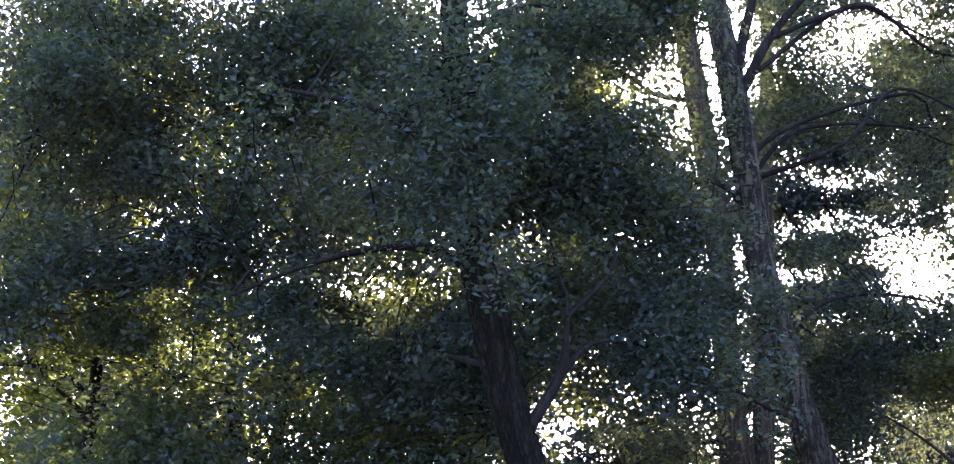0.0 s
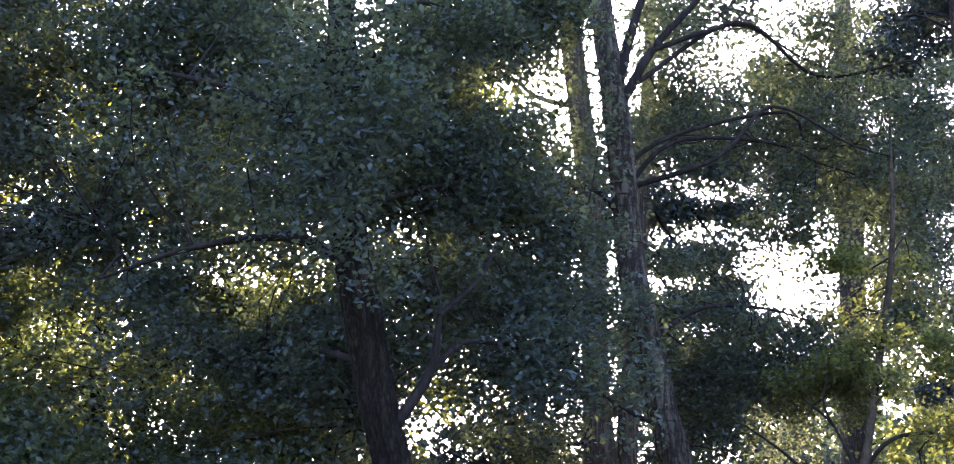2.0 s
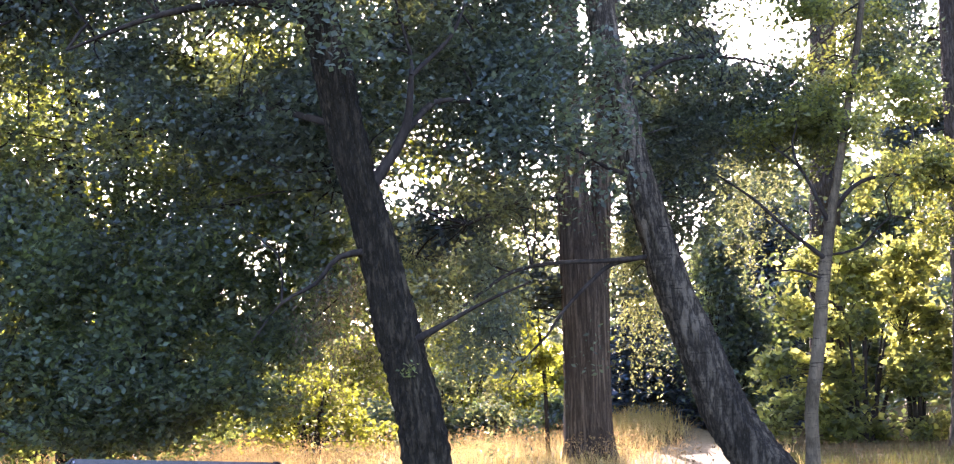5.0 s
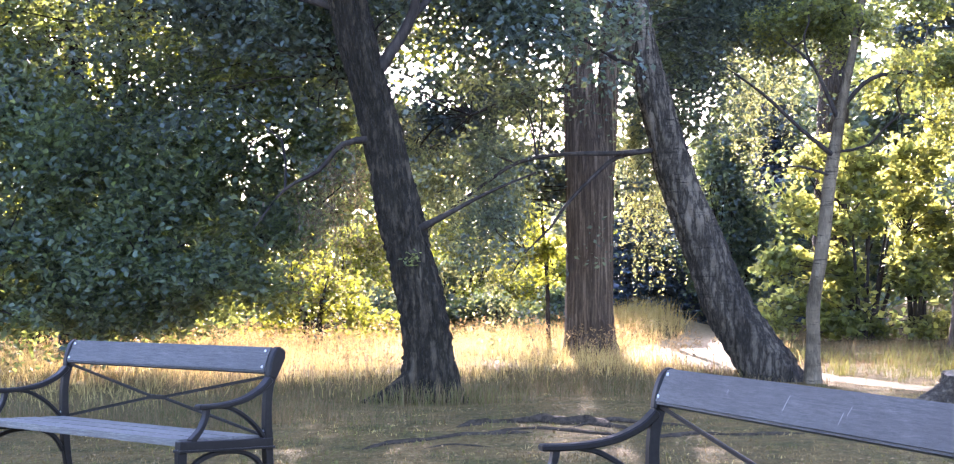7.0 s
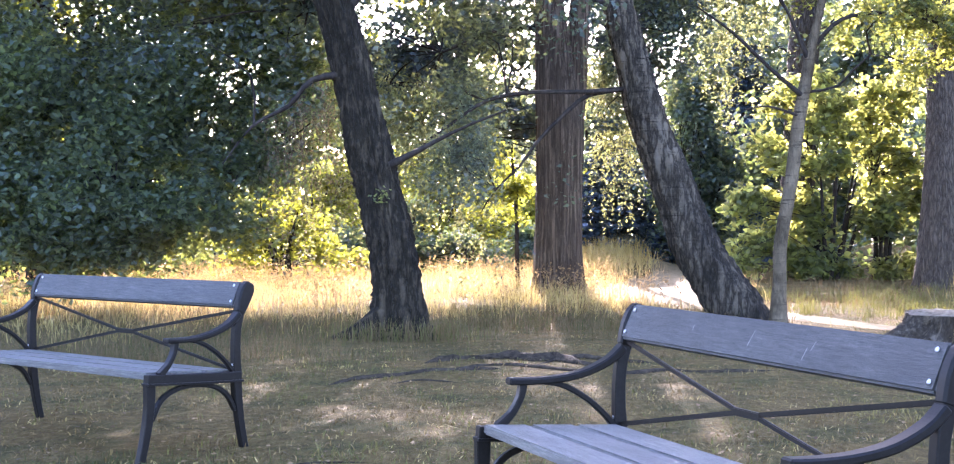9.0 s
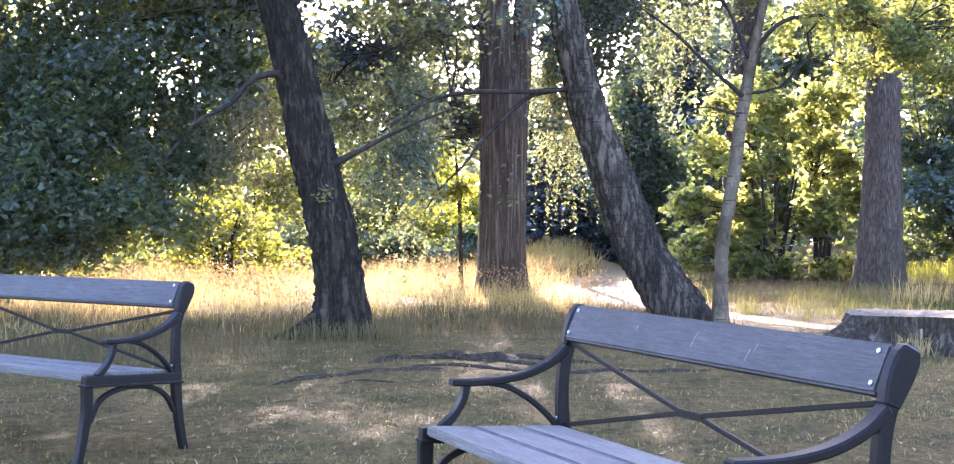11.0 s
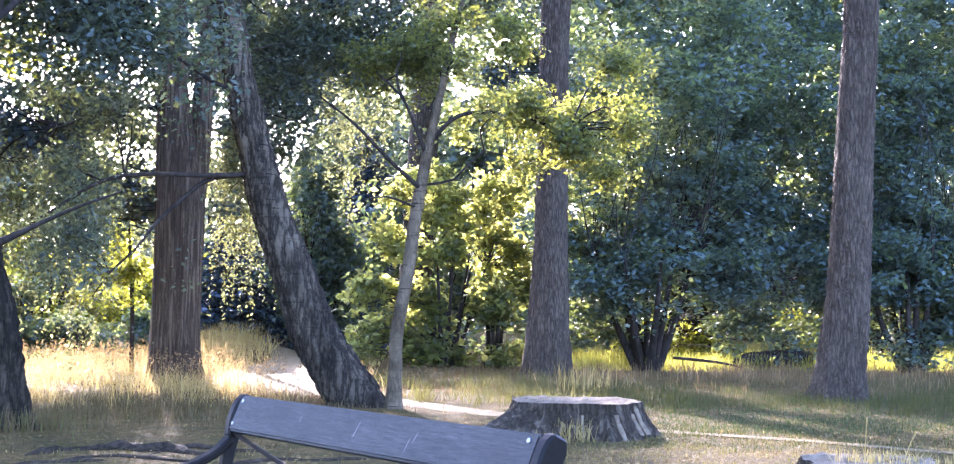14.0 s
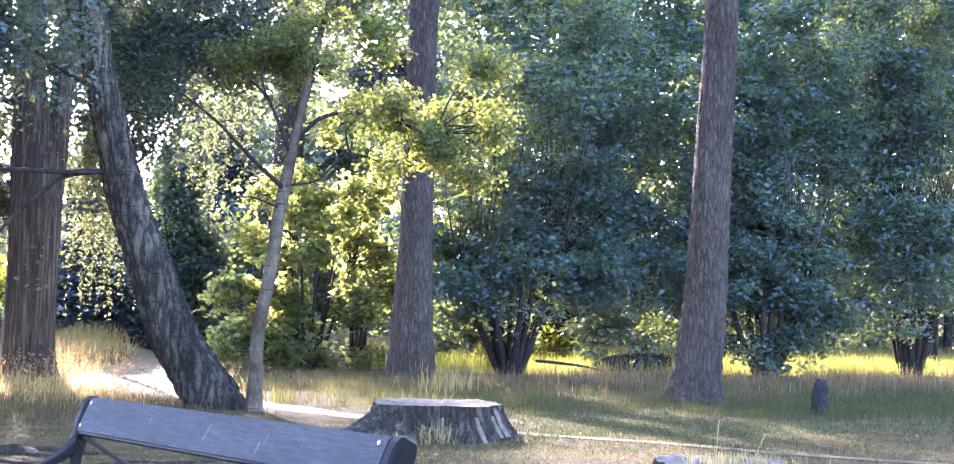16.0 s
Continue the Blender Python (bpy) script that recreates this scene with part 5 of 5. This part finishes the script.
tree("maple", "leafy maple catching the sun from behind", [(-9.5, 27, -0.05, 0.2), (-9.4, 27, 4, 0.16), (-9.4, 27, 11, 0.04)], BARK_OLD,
     [(-10.0, 28, 4.6, 3.4, 1.6, 4.2, 180), (-5.6, 28, 7.0, 2.0, 1.6, 1.4, 40), (-10.18, 28, 6.08, 1.54, 1.0, 1.42, 30), (-7.85, 28, 6.62, 0.84, 0.6, 0.64, 6)], LEAF_SUN_TINT, 90, 0.7, 0.14, 1010, (), 12, 0.05, 16)


def bush(name, label, x, y, blobs, leaf, each, clump, size, seed, stems=7, spread=0.7, height=2.2, group="", flat=0.7, hang=0.0, stem_r=0.05, fan=0.35, up=0.5):
    rng = np.random.default_rng(seed)
    z = float(rise(np.array([x]), np.array([y]))[0])
    e = thing(name, (x, y, z), label, "shrub", group)
    inv = Matrix.Translation((-x, -y, -z))
    c = blob_centres(blobs, seed)
    sp = []
    for i in range(stems):
        a = 2 * math.pi * i / stems + rng.uniform(-0.4, 0.4)
        q = rng.uniform(0.5, 1.0) * spread
        pts = [(x + 0.18 * math.cos(a), y + 0.18 * math.sin(a), z - 0.05, stem_r * rng.uniform(0.7, 1.3)), (x + fan * q * math.cos(a), y + fan * q * math.sin(a), z + height * 0.45, stem_r * 0.8),
               (x + q * math.cos(a), y + q * math.sin(a), z + height, stem_r * 0.4)]
        m = joined("stem", [tube(pts, 0.2, 8, 0.1, seed=seed + i)])
        m.transform(inv)
        part("stem", m, BARK_TWIG, e)
        sp.append(spline(pts, 0.3))
    tw = twigs(c, np.vstack(sp), seed, 0.01, 3, 6)
    if tw:
        m = joined("twigwork", tw)
        m.transform(inv)
        tagged(part("twigwork", m, BARK_TWIG, e), kind="stuff")
    m = leaves("foliage", c, clump * np.random.default_rng(seed + 2).uniform(0.6, 1.4, len(c)), each, size, seed + 5, flat, up, hang=hang)
    m.transform(inv)
    part("foliage", m, leaf, e)
    return e


# hazels and dark thicket on the open side
bush("hazel", "big many-stemmed hazel in deep shade", 11.2, 26.6, [(11.4, 27.2, 4.4, 2.8, 1.6, 3.4, 260), (10.0, 26.6, 2.0, 1.6, 1.0, 0.8, 60), (12.9, 26.6, 2.0, 1.2, 0.9, 0.7, 40), (14.0, 28.0, 3.4, 1.0, 0.5, 1.6, 60), (13.62, 28, 6.8, 2.16, 0.8, 2.52, 100), (14.16, 27.4, 3.1, 1.38, 0.6, 1.85, 31), (14.23, 27.9, 0.91, 1.62, 0.5, 0.55, 9), (10.57, 27.6, 0.92, 0.91, 0.5, 0.78, 9)], LEAF_HAZEL, 98, 0.65, 0.14, 1111, 11, 1.25, 2.3, "hazels", 0.45, stem_r=0.085, fan=0.62, up=0.8)
bush("hazel", "big many-stemmed hazel in deep shade", 17.2, 26.2, [(16.8, 26.8, 4.4, 3.4, 1.6, 3.7, 320), (18.2, 25.8, 1.9, 1.8, 0.8, 0.9, 70), (16.0, 25.8, 2.2, 1.4, 0.7, 1.0, 60), (18.0, 26.6, 6.95, 2.06, 0.8, 2.54, 107), (17.94, 26.2, 2.65, 1.87, 0.6, 1.99, 60), (17.1, 26.0, 0.86, 1.1, 0.4, 0.74, 13)], LEAF_HAZEL, 98, 0.65, 0.14, 1212, 10, 1.1, 2.1, "hazels", 0.45, stem_r=0.085, fan=0.62, up=0.8)
bush("hazel", "tall dark hazel thicket", 14.2, 31.0, [(14.0, 31, 7.0, 4.2, 1.4, 4.2, 160)], LEAF_HAZEL, 100, 0.75, 0.16, 1313, 9, 1.0, 3.4, "hazels", 0.45, stem_r=0.085, fan=0.62, up=0.8)
bush("hazel", "tall dark hazel thicket", 21.8, 27.0, [(21.6, 27.2, 5.2, 2.8, 1.2, 4.0, 200), (21.86, 26.8, 7.46, 2.35, 0.8, 2.83, 145), (21.3, 26.2, 2.88, 2.37, 0.6, 2.25, 116)], LEAF_HAZEL, 105, 0.65, 0.132, 1414, 9, 1.0, 3.4, "hazels", 0.45, stem_r=0.085, fan=0.62, up=0.8)
bush("hazel", "tall dark hazel thicket", 19.6, 31.6, [(19.4, 31.6, 8.0, 4.6, 1.0, 5.6, 170)], LEAF_HAZEL, 90, 0.8, 0.18, 1323, 7, 1.0, 3.4, "hazels", 0.45, stem_r=0.085, fan=0.62, up=0.8)
bush("dark_shrub", "broad dark shrub in deep shade beyond the path", 5.6, 33.2, [(5.5, 33.2, 2.1, 1.15, 0.5, 2.0, 150), (5.4, 33.4, 4.2, 0.9, 0.4, 0.6, 60)], LEAF_HAZEL, 70, 0.5, 0.15, 1334, 6, 0.7, 2.2)
bush("dark_shrub", "dark shrub in the shade of the wood", 7.0, 48.0, [(6.6, 48, 2.4, 5.0, 0.8, 2.3, 240)], LEAF_FAR, 36, 0.9, 0.34, 1335, 6, 0.8, 2.4)
bush("dark_shrub", "dark shrub in the shade of the wood", 5.6, 43.5, [(5.4, 43.5, 2.0, 2.6, 1.0, 2.0, 130), (8.6, 42.5, 2.4, 2.2, 1.0, 2.4, 120)], LEAF_HAZEL, 55, 0.8, 0.22, 1333, 6, 0.8, 2.4)
bush("hazel", "tall dark hazel thicket", 15.6, 35.0, [(16.5, 35, 9.6, 7.0, 1.0, 4.0, 300)], LEAF_HAZEL, 48, 1.0, 0.29, 1343, 6, 1.0, 3.4, "hazels", stem_r=0.1)
bush("hazel", "tall dark hazel thicket", 26.5, 32.0, [(26.5, 32, 8.0, 4.6, 1.0, 6.6, 270)], LEAF_HAZEL, 48, 1.0, 0.29, 1353, 6, 1.0, 3.4, "hazels", stem_r=0.1)
# lit part of the shrub, its sunlight helped by the brightened leaf colour
bush("sunlit_shrub", "sunlit yellow-green shrub behind the young birch", 7.4, 28.8, [(5.67, 28.56061152540073, 1.58, 0.44, 0.35, 0.51, 6), (5.63, 28.667608290334655, 0.56, 0.46, 0.35, 0.46, 6), (6.32, 28.715674209009126, 2.63, 0.6, 0.35, 0.52, 6), (6.71, 28.848205255399346, 1.74, 0.58, 0.35, 0.47, 6), (6.3, 28.66590871726594, 0.82, 0.6, 0.35, 0.44, 6), (7.25, 28.830092496998876, 3.46, 0.75, 0.35, 0.53, 8), (7.34, 28.026104705455253, 2.39, 0.65, 0.35, 0.46, 6), (7.08, 28.419060388940295, 1.36, 0.58, 0.35, 0.46, 6), (8.08, 28.849021045298482, 3.1, 0.72, 0.35, 0.58, 8), (8.53, 28.584077097823233, 3.64, 0.63, 0.35, 0.53, 6), (8.78, 28.810810442575562, 2.47, 0.61, 0.35, 0.58, 6), (8.18, 28.10188536818783, 1.51, 0.62, 0.35, 0.46, 6), (9.02, 28.42216214300395, 1.67, 0.5, 0.35, 0.53, 6), (6.8, 28.221915549357846, 0.27, 0.78, 0.35, 0.33, 6), (8.33, 28.489384773312338, 0.21, 0.82, 0.35, 0.31, 6), (7.69, 28.516547069135292, 3.99, 0.94, 0.35, 0.39, 6), (6.46, 28.011802770630013, 3.5, 0.64, 0.35, 0.44, 6), (9.69, 28.195056820417463, 2.74, 0.47, 0.35, 0.66, 6), (8.3, 29.6, 6.0, 1.4, 0.5, 0.8, 12)], LEAF_SUN_BOOST, 34, 0.42, 0.19, 1515, 9, 1.0, 2.2, fan=0.6)
# added bush of darker leaves standing for the sunlit shrub's own shade
bush("shaded_shrub_part", "shaded lower part of the sunlit shrub, in darker leaves", 8.48, 28.7, [(8.48, 28.6, 0.86, 0.82, 0.4, 0.78, 15)], LEAF_BROAD, 60, 0.46, 0.15, 1516, 6, 0.7, 1.8)
bush("hazel", "tall dark thicket closing the wood", 21.0, 39.0, [(17.63, 39, 10.81, 5.69, 1.0, 5.43, 209), (28.91, 39, 11.96, 7.6, 1.0, 5.96, 306)], LEAF_HAZEL, 50, 1.0, 0.3, 1363, 6, 1.0, 3.4, "hazels", stem_r=0.1)
bush("dark_shrub", "dark shrubs beyond the sunlit meadow", 30.0, 55.0, [(27.74, 55, 4.28, 6.08, 0.8, 4.36, 89), (41.53, 55, 4.81, 7.83, 0.8, 4.73, 125)], LEAF_HAZEL, 50, 1.0, 0.38, 1364, 6, 1.0, 3.0)
tree("far_tree", "broad tree at the edge of the far wood", [(14.2, 62, -0.1, 0.3), (14.5, 62, 5, 0.22), (14.3, 62, 11, 0.05)], BARK_OLD, [(12.16, 62, 8.47, 3.83, 0.8, 3.56, 47), (18.19, 62, 8.68, 3.28, 0.8, 3.84, 43), (18.11, 62, 12.72, 3.75, 0.8, 2.41, 25)], LEAF_FAR, 50, 1.2, 0.42, 1373, (), 6, 0.06, 8, 0, 0, 0, 0, "far wood", 8, step=0.5)
tree("far_tree", "broad tree at the edge of the far wood", [(-1.33, 64, -0.1, 0.3), (-1.13, 64, 5, 0.22), (-1.33, 64, 12, 0.05)], BARK_OLD, [(-1.33, 64, 8.56, 4.26, 0.8, 3.12, 30)], LEAF_FAR, 50, 1.2, 0.42, 1374, (), 6, 0.06, 8, 0, 0, 0, 0, "far wood", 8, step=0.5)
bush("low_shrub", "low leafy shrub lit from behind", 13.0, 30.0, [(13.0, 30.0, 0.7, 2.2, 0.8, 0.6, 60), (17.5, 31.0, 0.7, 1.8, 0.8, 0.7, 40)], LEAF_SUN_TINT, 70, 0.4, 0.11, 1525, 5, 0.6, 0.8)
bush("dark_shrub", "dark shrub under the limes", -7.0, 25.0, [(-7.2, 25.0, 1.1, 2.6, 0.6, 1.1, 120)], LEAF_BROAD, 70, 0.5, 0.12, 1661, 6, 0.7, 1.4)
bush("low_shrub", "low yellow-green shrub lit from behind", -4.0, 28.2, [(-4.0, 28.2, 1.2, 1.7, 0.4, 1.1, 90)], LEAF_SUN_TINT, 52, 0.45, 0.13, 1662, 6, 0.7, 1.4)
bush("dark_shrub", "dark shrub behind the sunlit one", 9.2, 37.0, [(9.0, 37.0, 2.4, 2.6, 0.6, 2.1, 150)], LEAF_HAZEL, 42, 0.7, 0.24, 1663, 6, 0.8, 2.2)
bush("dark_shrub", "dark shrubs beyond the sunlit meadow", 21.0, 52.0, [(21, 52, 3.0, 7.0, 0.6, 2.7, 220)], LEAF_HAZEL, 34, 0.9, 0.38, 1664, 6, 0.8, 2.2)
bush("dark_shrub", "dark shrubs beyond the sunlit meadow", 36.0, 50.0, [(36, 50, 3.0, 7.0, 0.6, 2.7, 220)], LEAF_HAZEL, 34, 0.9, 0.38, 1665, 6, 0.8, 2.2)
# low bright bushes behind the straw
for i, (x, y, h, w) in enumerate([(-4.4, 35.5, 2.4, 2.2), (-1.0, 36.5, 2.6, 2.2), (-8.5, 34.0, 2.6, 2.6), (1.7, 37.5, 2.3, 1.4), (-13.0, 33, 3.0, 2.8)]):
    bush("dark_shrub", "dark shrub behind the meadow hedge", x + 1.2, y + 3.2, [(x + 1.2, y + 3.2, 1.0, w * 1.3, 0.6, 1.0, 70)], LEAF_HAZEL, 50, 0.6, 0.22, 1650 + i, 4, 0.6, 1.2)
    bush("hedge_bush", "low yellow-green bush at the meadow's edge", x, y, [(x, y, h * 0.45, w * 1.1, 0.6, h * 0.45, 100), (x + 0.5, y + 0.6, h * 0.9, w * 0.8, 0.6, h * 0.5, 50)], LEAF_SUN_TINT, 52, 0.5, 0.16, 1600 + i, 7, 0.8, h * 0.8, "meadow hedge")
# dark undergrowth along the foot of the hedge
for i, (x, y, w, h) in enumerate([(-5.6, 31.6, 1.5, 0.75), (-2.9, 32.4, 1.4, 1.1), (-0.3, 32.8, 1.5, 0.9), (1.2, 33.2, 1.0, 1.2), (-1.6, 33.6, 0.7, 2.0), (-8.6, 30.5, 1.8, 0.9)]):
    bush("dark_shrub", "low dark shrub at the foot of the hedge", x, y, [(x, y, h * 0.5, w, 0.5, h * 0.55, round(26 * w * h) + 14)], LEAF_HAZEL, 60, 0.4, 0.13, 1680 + i, 5, 0.5, h * 0.7)
# weeping birch and blue spruce by the path
tree("weeping_birch", "weeping birch with hanging yellow-green twigs", [(4.95, 26, -0.05, 0.15), (4.13, 26, 0.8, 0.13), (3.7, 26, 1.95, 0.12), (3.26, 26, 3.1, 0.1), (2.94, 26, 4.25, 0.09), (2.8, 26, 6, 0.06), (2.8, 26, 8, 0.02)], BARK_THIN,
     [(2.55, 25.3, 4.1, 0.48, 0.3, 0.7, 46), (3.9, 26.6, 6.0, 1.35, 0.8, 0.9, 24), (3.6, 26.3, 7.2, 1.2, 0.7, 0.9, 20), (2.6, 26.3, 6.4, 0.8, 0.6, 0.9, 30), (1.0, 26.2, 5.0, 1.2, 0.6, 0.9, 24), (5.0, 27, 5.9, 1.0, 0.7, 0.9, 14), (3.1, 26.8, 5.2, 0.6, 0.4, 0.7, 22), (3.9, 27.4, 6.9, 1.1, 0.5, 0.5, 30)], LEAF_WEEP, 190, 0.45, 0.07, 1717, (), 10, 0.03, 14, hang=4.0, slim=0.5)
tree("weeping_birch", "weeping birch with hanging brown-green twigs", [(-1.28, 22.5, -0.05, 0.13), (-1.39, 22.5, 0.9, 0.12), (-1.63, 22.5, 1.85, 0.11), (-1.87, 22.5, 2.85, 0.1), (-2.08, 22.5, 3.85, 0.08), (-2.6, 22.5, 6, 0.03)], BARK_THIN,
     [(-2.6, 21.5, 3.6, 0.8, 0.6, 0.9, 44), (-0.3, 22.5, 3.2, 0.6, 0.5, 0.8, 22), (-1.2, 21.4, 3.4, 0.8, 0.5, 0.6, 20), (-0.95, 20.4, 2.9, 0.5, 0.3, 0.4, 16)], LEAF_WEEP, 200, 0.5, 0.075, 1818, (), 6, 0.03, 14, hang=3.6, slim=0.45)

tree("sapling", "slender sapling with sunlit leaves beside the cedar", [(0.79, 27.0, -0.05, 0.05), (0.78, 27.0, 1.2, 0.04), (0.7, 27.0, 2.4, 0.03), (0.62, 27.0, 3.6, 0.01)], BARK_TWIG,
     [(0.6, 27.0, 2.2, 0.8, 0.4, 0.9, 36), (0.3, 27.0, 3.4, 0.7, 0.4, 0.7, 24)], LEAF_SUN_TINT, 46, 0.28, 0.11, 1838, (), 6, 0.012, 10, twig_thick=0.005)

tree("lime_tree", "sunlit lime tree beyond the bend of the path", [(3.0, 35.5, -0.05, 0.12), (3.1, 35.2, 3, 0.1), (3.3, 34.6, 6, 0.06), (3.4, 34.2, 8.5, 0.02)], BARK_OLD,
     [(3.4, 34.0, 8.0, 1.3, 0.5, 1.2, 70)], LEAF_BROAD, 48, 0.6, 0.18, 1848, (), 6, 0.03, 10)


def spruce(x, y, h, w, seed, label):
    e = thing("spruce", (x, y, 0), label, "tree")
    rng = np.random.default_rng(seed)
    part("trunk", joined("trunk", [tube([(0, 0, -0.05, 0.15), (0, 0, h * 0.6, 0.09), (0, 0, h, 0.02)], 0.3, 10, 0.04)]), BARK_PINE, e)
    cs, tw = [], []
    for z in np.arange(0.3, h, 0.36):
        reach = w * (1 - z / h) ** 0.8
        for a in np.linspace(0, 2 * np.pi, 11, endpoint=False) + rng.uniform(0, 1):
            end = (reach * math.cos(a), reach * math.sin(a), z - 0.22 * reach)
            tw.append(tube([(0, 0, z, 0.025), (end[0] * 0.5, end[1] * 0.5, z - 0.03 * reach, 0.015), (*end, 0.005)], 0.4, 4))
            for t in np.arange(0.25, 1.01, 0.25):
                cs.append((end[0] * t, end[1] * t, z - 0.22 * reach * t * t))
    tagged(part("twigwork", joined("twigwork", tw), BARK_TWIG, e), kind="stuff")
    part("crown", leaves("crown", cs, np.full(len(cs), 0.34), 22, 0.24, seed, 0.3, 0.8, 0.42), LEAF_SPRUCE, e)


spruce(3.4, 34.5, 3.8, 1.9, 1919, "blue-grey spruce beside the path")
spruce(5.6, 36.4, 5.4, 2.2, 2020, "dark spruce in the shade of the wood")
spruce(8.0, 41, 6.5, 2.4, 2121, "dark spruce in the shade of the wood")


# far wood all round the meadow, in one sheet of foliage, with some trunks in front
def far_wood():
    rng = np.random.default_rng(77)
    cs = []
    for a in np.arange(-38, 52, 0.55):
        low = 7.6 if a < 4 else (8.0 if a < 9 else 14.0)
        top = low + 1.6 * math.sin(a * 0.7) + 1.1 * math.sin(a * 1.9 + 1)
        for d in (70, 75, 80):
            for z in np.arange(0.5, top * (d / 75) ** 0.5, 1.5):
                b = radians(a + rng.uniform(-0.5, 0.5))
                dd = d + rng.uniform(-1.5, 1.5)
                cs.append((dd * math.sin(b), dd * math.cos(b), z + rng.uniform(-0.5, 0.5)))
    me = leaves("far_wood", cs, np.full(len(cs), 1.6), 10, 0.8, 78, 0.8, 0.5, 0.7)
    me.materials.append(LEAF_FAR)
    tagged(new("far_wood", me), "dense far wood beyond the meadow", "wood", kind="stuff")


far_wood()
rng = np.random.default_rng(79)
for i in range(9):
    a = radians(-30 + i * 9.0 + rng.uniform(-2, 2))
    d = rng.uniform(60, 66)
    x, y, h = d * math.sin(a), d * math.cos(a), rng.uniform(7, 9)
    tree("far_tree", "tree at the edge of the far wood", [(x, y, -0.1, 0.2), (x + 0.2, y, h * 0.5, 0.14), (x + 0.1, y, h * 0.9, 0.03)], BARK_OLD,
         [(x, y, h * 0.6, h * 0.28, h * 0.2, h * 0.36, 40)], LEAF_FAR, 60, 0.9, 0.24, 3000 + i, (), 5, 0.06, 8, 0, 0, 0, 0, "far wood", 8, step=0.5)
